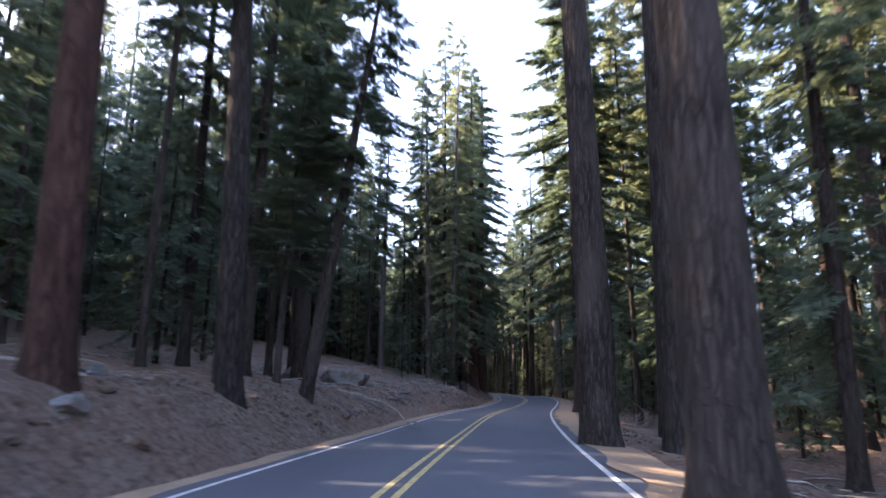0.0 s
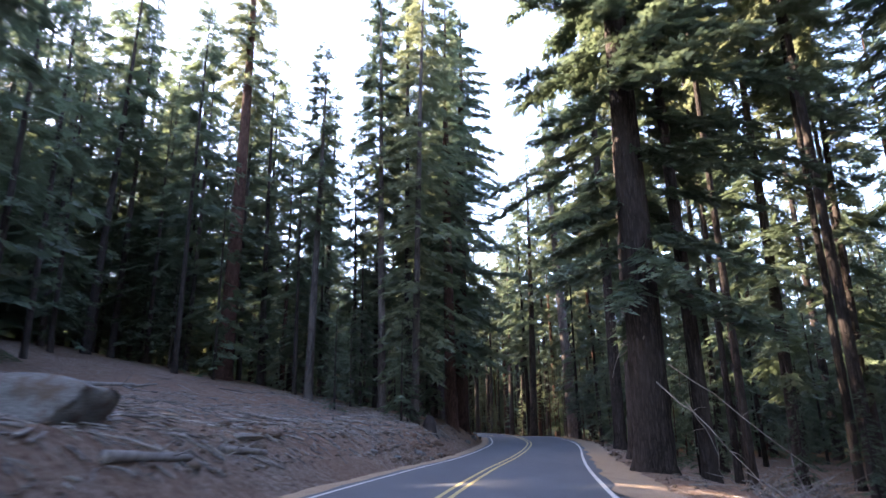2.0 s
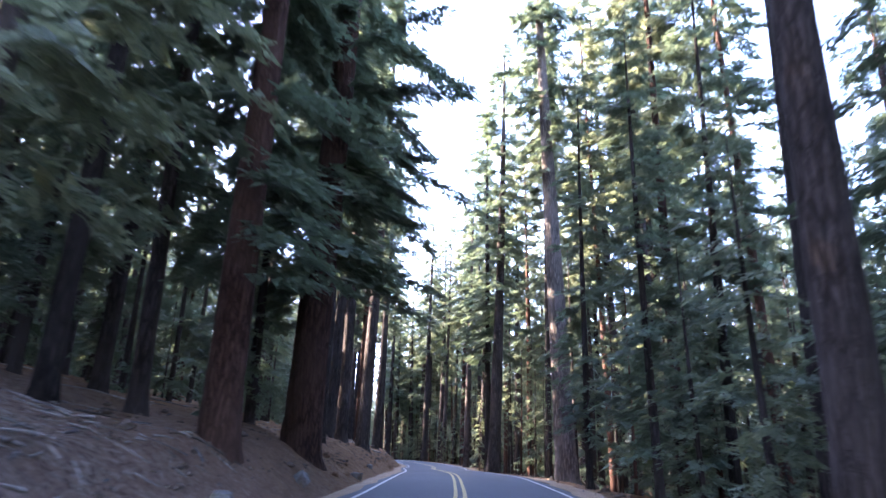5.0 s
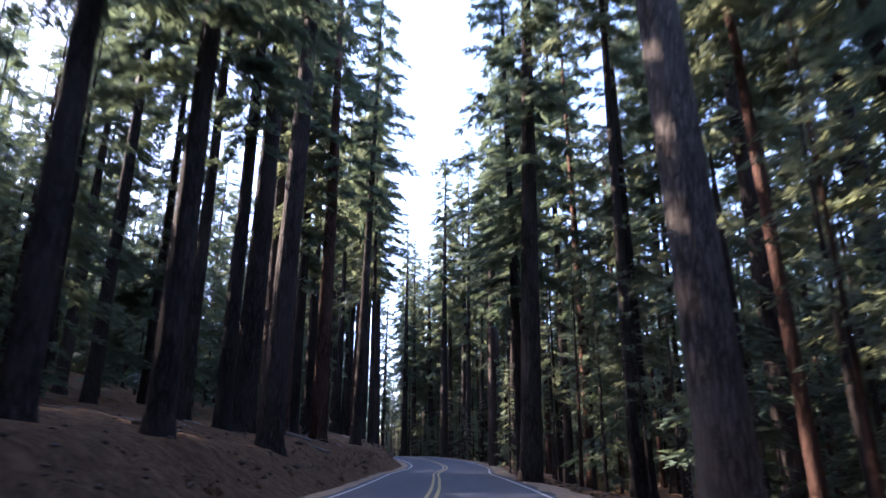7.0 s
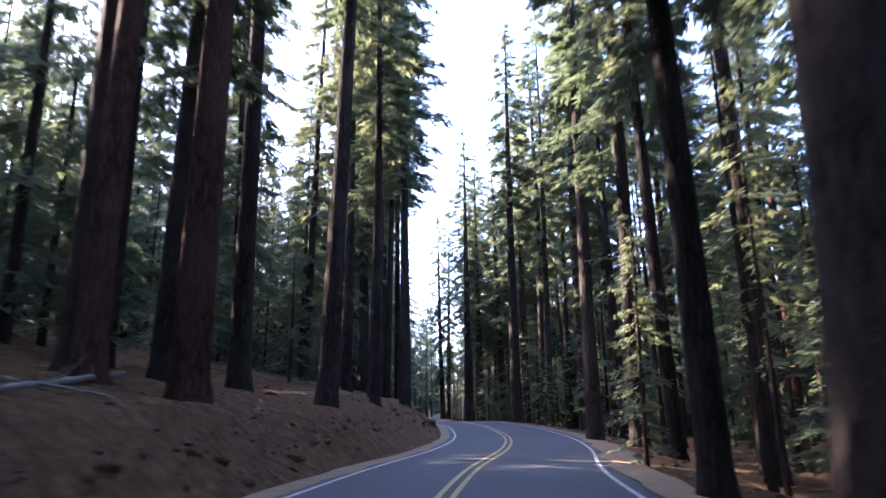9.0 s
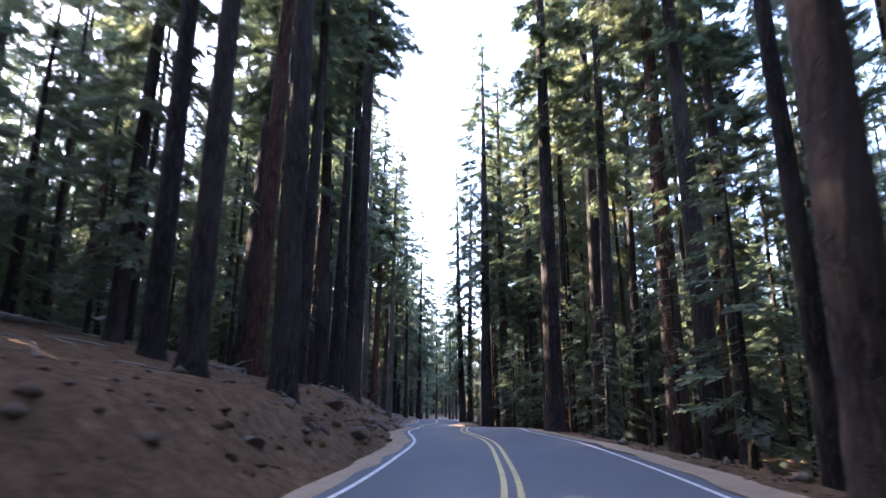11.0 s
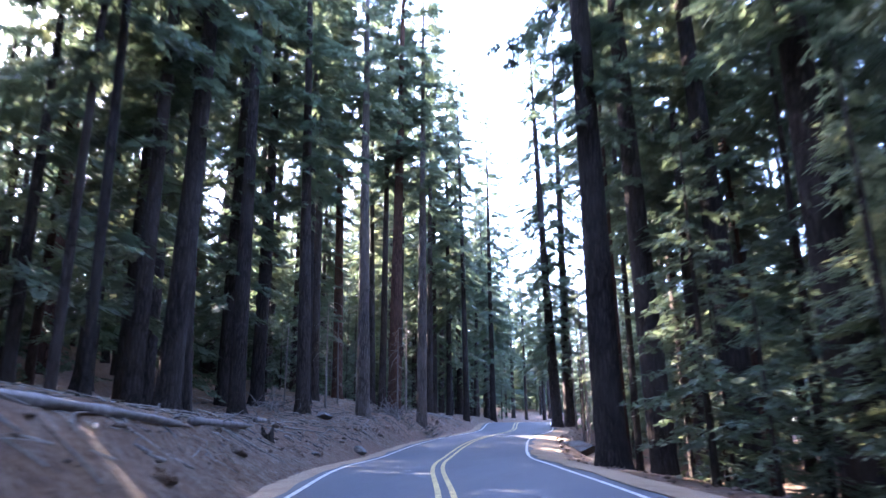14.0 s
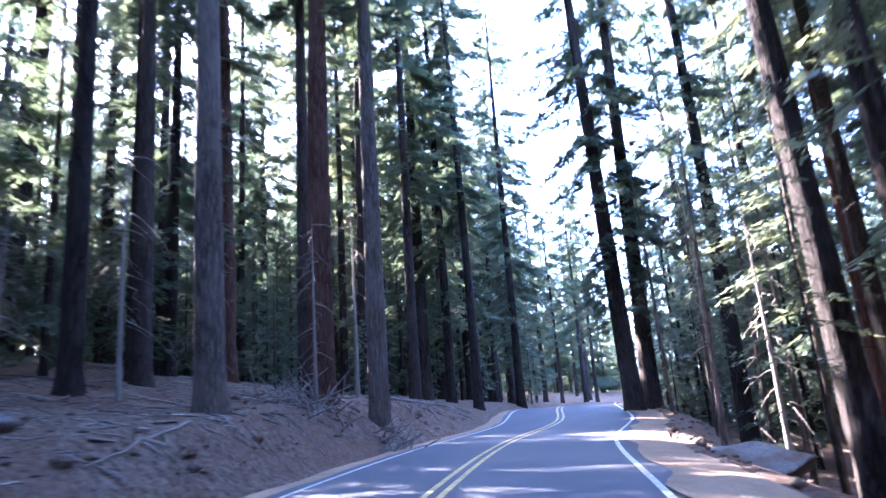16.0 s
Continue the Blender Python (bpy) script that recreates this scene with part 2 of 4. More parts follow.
def land(x, y):
    """The height of the ground: a cut bank on the left of the road, a gentle fall on its right."""
    x, y = np.asarray(x, float), np.asarray(y, float)
    d = (x - road_x(y)) * np.cos(road_turn(y))
    left, right = -d - 3.1, d - 4.1
    zl = BANK(y) * step(-0.1, 2.4, left + 0.25 * ripple(0.5 * x, 0.7 * y)) + RISE(y) * np.clip(left - 1.5, 0, 34)
    late = step(166, 186, y)
    zr = -(0.8 + late) * step(0.3, 5.0 - late, right) - 0.05 * np.clip(right - 2.0, 0, 40)
    rough = ripple(x, y) * 0.14 + ripple(2.7 * x + 3, 2.7 * y) * 0.06 + ripple(6.1 * x, 5.3 * y + 2) * 0.025
    away = np.where(d < 0, step(0.1, 1.5, left), step(0.2, 2.5, right))
    z = road_z(y) - 0.03 - 0.10 * (1 - step(0.0, 0.4, np.maximum(left, right)))
    return z + np.where(d < 0, zl, zr) + rough * away


def grid_mesh(name, xs, ys, height, material):
    gx, gy = np.meshgrid(xs, ys)
    co = np.stack([gx, gy, height(gx, gy)], -1).reshape(-1, 3)
    w = len(xs)
    i = (np.arange(len(ys) - 1)[:, None] * w + np.arange(w - 1)).ravel()
    faces = np.stack([i, i + 1, i + w + 1, i + w], -1)
    me = bpy.data.meshes.new(name)
    me.from_pydata(co.tolist(), [], faces.tolist())
    me.materials.append(material)
    me.shade_smooth()
    return me


xs = np.concatenate([[-1500, -600, -300, -180], np.arange(-120, -30, 4), np.arange(-30, -12, 1.0), np.arange(-12, 22, 0.45),
                     np.arange(22, 40, 1.2), np.arange(40, 130, 4), [180, 300, 600, 1500]])
ys = np.concatenate([[-1500, -500, -200, -100, -60, -40, -30], np.arange(-20, 230, 0.7), np.arange(230, 330, 2.5), [360, 420, 600, 1000, 2500]])
ground = tagged(new("ground", grid_mesh("ground", xs, ys, land, GROUND)),
                "brown forest floor of needle duff and sticks", "ground", kind="structure")


def ribbon(name, y0, y1, d0, d1, lift, material, parent=None, stepping=1.0, wobble=0.0, columns=1):
    """A strip along the road between the offsets d0 and d1."""
    yy = np.arange(y0, y1 + 1e-6, stepping)
    cols = []
    for k in range(columns + 1):
        d = d0 + (d1 - d0) * k / columns
        dd = d + (wobble * ripple(yy * 1.3 + 11 * d, yy * 0.7) if k in (0, columns) else 0 * yy)
        x, y = on_road(yy, dd)
        cols.append(np.stack([x, y, road_z(yy) + lift(dd)], -1))
    co = np.stack(cols, 1).reshape(-1, 3)
    w = columns + 1
    i = (np.arange(len(yy) - 1)[:, None] * w + np.arange(columns)).ravel()
    me = bpy.data.meshes.new(name)
    me.from_pydata(co.tolist(), [], np.stack([i, i + 1, i + w + 1, i + w], -1).tolist())
    me.materials.append(material)
    me.shade_smooth()
    ob = new(name, me)
    ob.parent = parent
    return ob


def crown_lift(d):
    return 0.05 - 0.004 * np.abs(d)


road = tagged(ribbon("road", -40, 330, LEFT_EDGE - 0.3, RIGHT_EDGE + 0.3, crown_lift, ASPHALT, None, 1.0, 0.05, 8),
              "worn grey two-lane asphalt road through the forest", "road", kind="structure")
for d in (-0.17, 0.07):
    ribbon("centre_line", -40, 330, d, d + 0.1, lambda q: crown_lift(q) + 0.005, YELLOW_PAINT, road)
for d in (LEFT_EDGE, RIGHT_EDGE - 0.1):
    ribbon("edge_line", -40, 330, d, d + 0.1, lambda q: crown_lift(q) + 0.005, WHITE_PAINT, road)
tagged(ribbon("shoulder_right", -40, 330, RIGHT_EDGE + 0.2, RIGHT_EDGE + 1.3, lambda q: 0.03 - 0.09 * (q - 3.55), SHOULDER, None, 0.6, 0.25, 4),
       "sandy tan gravel road shoulder", "shoulder", kind="structure")
tagged(ribbon("shoulder_left", -40, 330, LEFT_EDGE - 0.75, LEFT_EDGE - 0.2, lambda q: 0.03 + 0.02 * (q + 3.4), SHOULDER, None, 0.6, 0.15, 3),
       "narrow sandy gravel road shoulder", "shoulder", kind="structure")

# ---- trees ----
def trunk_mesh(name, seed, material, sides=16, rings=20):
    """A trunk 1 high with a foot radius near 1 at breast height, flared at the root, slightly bent, with furrows."""
    r = np.random.RandomState(seed)
    h = np.concatenate([np.linspace(0, 0.06, 7), np.linspace(0.08, 1, rings - 7)])
    a = np.linspace(0, 2 * np.pi, sides, endpoint=False)
    rad = (1 - h) ** 0.8 * 0.97 + 0.03 + 0.35 * np.exp(-h / 0.011)
    ph = r.rand(6) * 6.28
    rad = rad[:, None] * (1 + 0.04 * np.sin(2 * a + ph[0]) + 0.02 * np.sin(5 * a + ph[1] + 9 * h[:, None]) + r.normal(0, 0.03, (len(h), sides)))
    rad += np.exp(-h / 0.012)[:, None] * 0.14 * np.sin(5 * a + ph[2])
    bx = 0.5 * np.sin(2.2 * h + ph[3]) - 0.5 * np.sin(ph[3])
    by = 0.5 * np.sin(2.6 * h + ph[4]) - 0.5 * np.sin(ph[4])
    co = np.stack([rad * np.cos(a) + bx[:, None], rad * np.sin(a) + by[:, None], np.broadcast_to(h[:, None], rad.shape)], -1).reshape(-1, 3)
    i = np.arange(len(h) - 1)[:, None] * sides
    j = np.arange(sides)
    k = (j + 1) % sides
    f = np.stack([i + j, i + k, i + sides + k, i + sides + j], -1).reshape(-1, 4).tolist()
    f.append(list(range((len(h) - 1) * sides, len(h) * sides)))
    me = bpy.data.meshes.new(name)
    me.from_pydata(co.tolist(), [], f)
    me.materials.append(material)
    me.shade_smooth()
    return me


def stick_arrays(points, radii, sides=4):
    """A bent tapered stick through the points."""
    p = np.asarray(points, float)
    t = np.gradient(p, axis=0)
    t /= np.linalg.norm(t, axis=1, keepdims=True) + 1e-9
    up = np.where(np.abs(t[:, 2:3]) > 0.9, [[1.0, 0, 0]], [[0, 0, 1.0]])
    u = np.cross(t, up)
    u /= np.linalg.norm(u, axis=1, keepdims=True) + 1e-9
    v = np.cross(t, u)
    a = np.linspace(0, 2 * np.pi, sides, endpoint=False)
    co = p[:, None] + np.asarray(radii)[:, None, None] * (np.cos(a)[None, :, None] * u[:, None] + np.sin(a)[None, :, None] * v[:, None])
    i = np.arange(len(p) - 1)[:, None] * sides
    j = np.arange(sides)
    k = (j + 1) % sides
    f = np.stack([i + j, i + k, i + sides + k, i + sides + j], -1).reshape(-1, 4)
    return co.reshape(-1, 3), f


def joined(name, chunks, material):
    """One mesh from (points, faces) arrays; the faces of a chunk have three or four corners."""
    cs, loops, sizes, n = [], [], [], 0
    for c, f in chunks:
        cs.append(c)
        loops.append((f + n).ravel())
        sizes.append(np.full(len(f), f.shape[1]))
        n += len(c)
    co, lo, sz = np.concatenate(cs), np.concatenate(loops), np.concatenate(sizes)
    me = bpy.data.meshes.new(name)
    me.vertices.add(len(co))
    me.vertices.foreach_set("co", co.ravel())
    me.loops.add(len(lo))
    me.loops.foreach_set("vertex_index", lo)
    me.polygons.add(len(sz))
    me.polygons.foreach_set("loop_start", np.concatenate([[0], np.cumsum(sz)[:-1]]))
    me.materials.append(material)
    me.update(calc_edges=True)
    return me


def crown_mesh(name, seed, height, bare, reach, branches, sprays, material, droop=0.35, size=0.5, taper=0.8, broad=0.10, knees=3):
    """A conifer's crown: drooping limbs in loose whorls, each with flat sprays of needles along it, and gaps between."""
    r = np.random.RandomState(seed)
    chunks = []
    lean = r.rand() * 6.28
    for b in range(branches):
        u = (b + r.rand()) / branches
        z = height * (bare + (1 - bare) * u ** 0.9 * 0.985)
        full = (1 - u) ** taper * (0.55 + 0.45 * min(1.0, u * 5))
        side = r.rand() * 6.28
        long = reach * full * (0.55 + 0.6 * r.rand()) * (1 + 0.2 * math.cos(side - lean)) + 0.25
        lift = 0.35 * u - 0.1 + r.normal(0, 0.12)
        q = np.linspace(0, 1, knees)
        sag = -droop * long * q ** 1.6 + lift * long * q
        bow = r.normal(0, 0.08) * long * q ** 2
        limb = np.stack([np.cos(side) * long * q - np.sin(side) * bow, np.sin(side) * long * q + np.cos(side) * bow, z + sag], -1)
        chunks.append(stick_arrays(limb, (0.012 + 0.012 * long) * (1 - 0.85 * q), 3))
        m = max(6, int(sprays * (0.35 + 0.65 * full)))
        w = 0.12 + 0.9 * r.rand(m) ** 0.75
        at = np.stack([np.interp(w, q, limb[:, c]) for c in range(3)], -1)
        turn = np.where(r.rand(m) < 0.5, 1, -1) * (0.25 + 0.85 * r.rand(m)) * np.where(w > 0.93, 0.35, 1)
        ang = side + turn
        ln = size * (0.4 + 0.85 * r.rand(m)) * (0.6 + 0.55 * (1 - w)) * (0.45 + 0.55 * min(1.0, long / 2.2))
        # twigs fork off twigs: half of them start away from the limb
        off = np.where(r.rand(m) < 0.5, r.rand(m) * 0.55, 0.0) * ln
        dirv = np.stack([np.cos(ang), np.sin(ang), -0.1 - 0.6 * droop + r.normal(0, 0.22, m)], -1)
        dirv /= np.linalg.norm(dirv, axis=1, keepdims=True)
        at = at + dirv * off[:, None] + r.normal(0, 0.05, (m, 3))
        skew = ang + r.normal(0, 0.5, m) * (off > 0)
        dirv[:, 0], dirv[:, 1] = np.cos(skew), np.sin(skew)
        wide = np.stack([-np.sin(ang), np.cos(ang), r.normal(0, 0.5, m)], -1)
        wide /= np.linalg.norm(wide, axis=1, keepdims=True)
        wd = (ln * broad * (1 + 0.8 * r.rand(m)))[:, None]
        foot = at + dirv * (0.12 * ln)[:, None]
        tip = at + dirv * ln[:, None] + np.array([0, 0, -0.1]) * ln[:, None]
        co = np.stack([foot + wide * wd, tip, foot - wide * wd], 1).reshape(-1, 3)
        chunks.append((co, np.arange(3 * m).reshape(-1, 3)))
    return joined(name, chunks, material)


def snag_mesh(name, seed, height, lo, hi, count, reach, thick=1.0, droop=1.0):
    """Dead bare limbs on the lower trunk."""
    r = np.random.RandomState(seed)
    chunks = []
    for b in range(count):
        z = height * (lo + (hi - lo) * (b + r.rand()) / count)
        side, long = r.rand() * 6.28, reach * (0.25 + 0.9 * r.rand() ** 1.5)
        q = np.linspace(0, 1, 5)
        sag = droop * long * (-0.25 - 0.3 * r.rand()) * q ** 1.4 + r.normal(0.15, 0.12) * long * q
        bow = np.cumsum(r.normal(0, 0.05 * droop, 5)) * long
        p = np.stack([np.cos(side) * long * q - np.sin(side) * bow, np.sin(side) * long * q + np.cos(side) * bow, z + sag], -1)
        chunks.append(stick_arrays(p, thick * (0.007 + 0.005 * long) * (1 - 0.8 * q), 3))
        for _ in range(1):
            k = r.randint(2, 4)
            s2 = side + r.normal(0, 0.9)
            l2 = long * 0.35 * r.rand() + 0.1
            e = p[k] + np.array([np.cos(s2), np.sin(s2), r.normal(-0.2, 0.3)]) * l2
            chunks.append(stick_arrays([p[k], (p[k] + e) / 2 + (0, 0, 0.03), e], [0.007 * thick, 0.005 * thick, 0.002 * thick], 3))
    return joined(name, chunks, BARK)


TRUNKS = [trunk_mesh("trunk", 10 + k, BARK) for k in range(4)]
TRUNKS_RED = [trunk_mesh("trunk", 20 + k, BARK_RED) for k in range(3)]
TRUNKS_PALE = [trunk_mesh("trunk", 34 + k, BARK_PALE) for k in range(2)]
# the same with fewer sides, for trees that stand back from the road
SLIGHT = [trunk_mesh("trunk", 24 + k, BARK if k < 3 else BARK_RED, 9, 14) for k in range(4)]
STEMS = [trunk_mesh("trunk", 28 + k, BARK, 6, 11) for k in range(2)]
# crowns: tall trees with a bare lower trunk (34 m), low-branched ones, young firs green to the ground (10 m), thin saplings
TALL = [crown_mesh("crown", 30 + k, 34, b, w, 95, 78, m, 0.34, 0.78, 0.6, 0.215, 2)
        for k, (b, w, m) in enumerate(((0.30, 3.3, NEEDLES), (0.42, 2.7, NEEDLES), (0.24, 3.6, NEEDLES), (0.48, 2.9, NEEDLES_PALE), (0.34, 2.6, NEEDLES_PALE)))]
SPARSE = [crown_mesh("crown", 36 + k, 34, b, w, 74, 34, m, 0.34, 1.22, 0.6, 0.2, 2)
          for k, (b, w, m) in enumerate(((0.28, 3.2, NEEDLES), (0.4, 2.8, NEEDLES), (0.34, 2.8, NEEDLES_PALE)))]
LOW = [crown_mesh("crown", 40 + k, 34, 0.15, 4.9, 165, 230, NEEDLES, 0.4, 0.64, 0.6, 0.19, 2) for k in range(2)]
FULL = [crown_mesh("crown", 44 + k, 34, b, w, 120, 72, m, 0.4, 0.78, 0.65, 0.22, 2)
        for k, (b, w, m) in enumerate(((0.12, 3.4, NEEDLES), (0.17, 3.0, NEEDLES), (0.09, 3.7, NEEDLES_PALE)))]
YOUNG = [crown_mesh("crown", 50 + k, 10, 0.05, w, 56, 42, m, 0.3, 0.58, 0.85, 0.22, 2)
         for k, (w, m) in enumerate(((2.1, NEEDLES), (1.7, NEEDLES_PALE), (2.4, NEEDLES)))]
SAPLING = [crown_mesh("crown", 60, 10, 0.35, 1.1, 24, 30, NEEDLES_PALE, 0.35, 0.5, 0.7, 0.16)]
FAR = [crown_mesh("crown", 70 + k, 34, b, 3.7, 60, 20, NEEDLES, 0.3, 1.6, 0.7, 0.27, 2) for k, b in enumerate((0.14, 0.24))]
THICKET = [crown_mesh("crown", 74 + k, 20, 0.04, w, 52, 20, NEEDLES, 0.38, 1.15, 0.75, 0.26, 2) for k, w in enumerate((2.6, 3.1))]
MID_BACK = [crown_mesh("crown", 65 + k, 20, b, w, 72, 33, m, 0.36, 0.96, 0.75, 0.185, 2)
       for k, (b, w, m) in enumerate(((0.08, 2.6, NEEDLES), (0.14, 2.2, NEEDLES_PALE), (0.05, 2.9, NEEDLES)))]
MID = [crown_mesh("crown", 87 + k, 20, b, w, 86, 58, m, 0.36, 0.64, 0.75, 0.225, 2)
       for k, (b, w, m) in enumerate(((0.06, 2.6, NEEDLES), (0.1, 2.3, NEEDLES), (0.05, 2.9, NEEDLES)))]
SNAGS = [snag_mesh("dead_limb_tangle", 80 + k, 34, 0.1, 0.46, 20, 1.6) for k in range(3)]
tree_rng = random.Random(5)
KINDS = {  # crowns, their height, label
    "tall": (TALL, 34, "tall conifer with grey-brown bark and dead lower limbs"),
    "cedar": (LOW, 34, "massive dark cedar with red-brown fibrous bark beside the road"),
    "low": (LOW, 34, "tall fir with drooping green limbs low over the road"),
    "full": (FULL, 34, "tall fir with dense green limbs almost to the ground"),
    "slim": (TALL, 34, "slim leaning conifer on the cut bank"),
    "mid": (MID, 20, "half-grown fir with dense dark green limbs"),
    "young": (YOUNG, 10, "young green fir with branches down to the ground"),
    "sapling": (SAPLING, 10, "thin half-bare sapling with yellowing needles"),
    "far": (FAR, 34, "tall conifer standing deep in the dense forest")}


def tree(x, y, radius, height, kind="tall", red=False, variant=None, lean=0.0, back=False, pale=False):
    """One conifer: trunk, crown and, on tall ones, the dead limbs below the crown."""
    crowns, full, words = KINDS[kind]
    if back and kind == "tall":
        crowns = SPARSE
    elif back and kind == "mid":
        crowns = MID_BACK
    root = new({"young": "fir_tree", "mid": "fir_tree", "sapling": "sapling", "cedar": "cedar_tree"}.get(kind, "conifer_tree"))
    k = tree_rng.randrange(60) if variant is None else variant
    spin = tree_rng.random() * 6.28
    foot = max(0.25, 1.2 * radius)
    z = float(np.min(land(x + foot * np.array([0, 1, -1, 0, 0]), y + foot * np.array([0, 0, 0, 1, -1])))) - 0.08
    tilt = Matrix.Rotation(lean + tree_rng.gauss(0, 0.012), 4, "Y") @ Matrix.Rotation(tree_rng.gauss(0, 0.012), 4, "X")
    root.matrix_world = Matrix.Translation((x, y, z)) @ tilt @ Matrix.Rotation(spin, 4, "Z")
    if red and kind == "tall":
        words = "tall conifer with reddish plated bark and bare lower trunk"
    if pale and kind != "sapling":
        words = "tall conifer with pale grey bark and thin dead limbs"
    tagged(root, words, "tree", "forest trees")
    bark = TRUNKS_PALE if pale else SLIGHT[3:] if back and red else SLIGHT[:3] if back else TRUNKS_RED if red else TRUNKS
    t = new("trunk", bark[k % len(bark)])
    t.scale = (radius, radius, height)
    c = new("crown", crowns[k % len(crowns)])
    s = height / full
    wide = s * tree_rng.uniform(0.85, 1.15) if kind in ("young", "mid", "far", "sapling") else (0.5 + 0.5 * s) * tree_rng.uniform(0.85, 1.1)
    c.scale = (wide, wide, s)
    t.parent = c.parent = root
    if kind in ("tall", "slim") and not back:
        g = new("dead_limb_tangle", SNAGS[k % 3])
        g.scale = (0.5 + 0.5 * s, 0.5 + 0.5 * s, s)
        g.parent = root
        tagged(g, "grey bare dead limbs", kind="stuff")
    return root


tree(-5.9, 9.8, 0.35, 36, red=True)
tree(-4.9, 15.1, 0.35, 34, variant=0)
tree(-4.2, 20.2, 0.24, 17, "slim", lean=0.14)
tree(-5.2, 20.6, 0.13, 11, "slim", lean=0.05)
tree(-10.1, 21.8, 0.18, 30)
tree(-9.6, 24.2, 0.24, 30, "full")
tree(-7.3, 23.9, 0.29, 30, "full")
tree(-7.7, 29.0, 0.18, 30)
tree(-6.2, 28.4, 0.35, 32, "full")
tree(-7.2, 31.3, 0.2, 30)
tree(-7.2, 32.4, 0.17, 30)
tree(-13.0, 67.3, 0.6, 42, red=True, variant=3)
tree(-5.8, 62.0, 0.28, 26, variant=1, pale=True)
tree(1.0, 59.2, 0.25, 36, "full", variant=2, pale=True)
tree(-1.2, 62.6, 0.28, 33, variant=1, pale=True)
tree(4.1, 71.2, 0.58, 38, "cedar", red=True)
tree(3.3, 65.2, 0.42, 37, "full", red=True, variant=0)
tree(0.6, 67.5, 0.23, 36, "full", variant=3)
tree(-2.5, 72.0, 0.28, 38, "full", variant=4)
tree(0.4, 63.6, 0.22, 40, "full", variant=2)
tree(3.3, 7.6, 0.5, 38, variant=1)
tree(3.9, 16.3, 0.46, 38, variant=1)
tree(5.6, 15.8, 0.33, 36, variant=3)
tree(8.3, 24.0, 0.42, 36, variant=3)
tree(14.5, 31.0, 0.46, 38, variant=0)
tree(8.8, 40.7, 0.58, 36, "low", variant=2)
tree(10.4, 40.6, 0.25, 30, variant=1)
tree(10.8, 48.9, 0.42, 37, variant=3)
tree(12.7, 58.6, 0.35, 36, variant=0)
tree(19.5, 58.0, 0.25, 34)
tree(21.5, 63.3, 0.29, 36)
tree(16.5, 47.0, 0.25, 34, "full")
tree(17.0, 66.0, 0.25, 34, variant=3)
tree(15.3, 84.2, 0.55, 40, variant=1, pale=True)
tree(13.6, 99.2, 0.46, 37, variant=2)
tree(14.0, 105.5, 0.29, 36)
tree(19.7, 104.1, 0.42, 38, "full")
tree(18.0, 114.5, 0.3, 38, variant=1)
tree(15.3, 121.0, 0.35, 36)
tree(15.6, 115.8, 0.25, 34, variant=4)
tree(24.5, 92.5, 0.35, 38)
tree(28.3, 98.1, 0.55, 38, "full")
tree(20.8, 92.4, 0.36, 38, variant=4)
tree(18.2, 90.2, 0.3, 12, "young")
tree(21.5, 86.0, 0.25, 34, "full", variant=2)
tree(1.7, 99.5, 0.55, 39, variant=3)
tree(4.5, 93.5, 0.45, 38, variant=1)
tree(3.7, 78.5, 0.25, 37)
tree(3.8, 86.7, 0.31, 37)
tree(2.7, 83.4, 0.31, 37)
tree(1.5, 107.3, 0.38, 37, red=True)
tree(2.0, 96.2, 0.31, 37)
tree(-0.3, 98.2, 0.31, 37)
tree(3.2, 108.6, 0.45, 38, red=True)
tree(1.2, 110.8, 0.38, 37)
tree(0.2, 108.7, 0.5, 38)
tree(4.3, 115.7, 0.35, 38, variant=1)
tree(1.2, 115.6, 0.38, 38, variant=3)
tree(3.9, 132.3, 0.33, 35, variant=1)
tree(-1.9, 122.0, 0.34, 38, "full")
tree(4.6, 121.5, 0.22, 34, variant=4)
tree(0.2, 139.9, 0.3, 36)
tree(1.2, 136.0, 0.3, 36, red=True)
tree(2.3, 130.8, 0.32, 36)
tree(0.4, 132.0, 0.3, 36)
tree(-3.4, 135.4, 0.29, 36, "full")
tree(-2.4, 147.0, 0.5, 38)
tree(-3.1, 143.5, 0.5, 38)
tree(-1.1, 147.6, 0.36, 36)
tree(-2.2, 152.2, 0.36, 36)
tree(-10.9, 155.3, 0.21, 36, "full")
tree(-12.1, 175.4, 0.36, 36)
tree(-16.9, 177.8, 0.21, 36, red=True)
tree(-8.9, 167.7, 0.4, 36)
tree(-9.8, 169.4, 0.32, 34)
tree(-11.7, 168.5, 0.19, 36, "full")
tree(-14.2, 177.1, 0.36, 36, "full")
tree(-13.8, 179.2, 0.36, 36)
tree(-16.3, 187.8, 0.23, 36)
tree(-6.6, 162.6, 0.14, 36)
tree(-7.9, 162.8, 0.13, 36)
tree(0.9, 146.4, 0.39, 37, variant=3)
tree(1.2, 139.5, 0.28, 36, variant=1)
tree(0.3, 147.9, 0.28, 35, variant=3)
tree(-5.0, 155.8, 0.35, 36)
tree(-9.6, 167.0, 0.28, 32)
tree(-11.0, 179.0, 0.35, 34)
tree(-15.3, 187.2, 0.3, 36, variant=1)
tree(-10.7, 184.9, 0.36, 36, variant=3, pale=True)
tree(-11.4, 190.8, 0.47, 38, red=True, variant=1)
tree(-9.9, 191.8, 0.35, 36, variant=1, pale=True)
tree(-11.6, 206.9, 0.28, 35, variant=0)
tree(-20.5, 193.1, 0.25, 36, variant=3)
tree(-21.1, 189.4, 0.29, 36, variant=3)
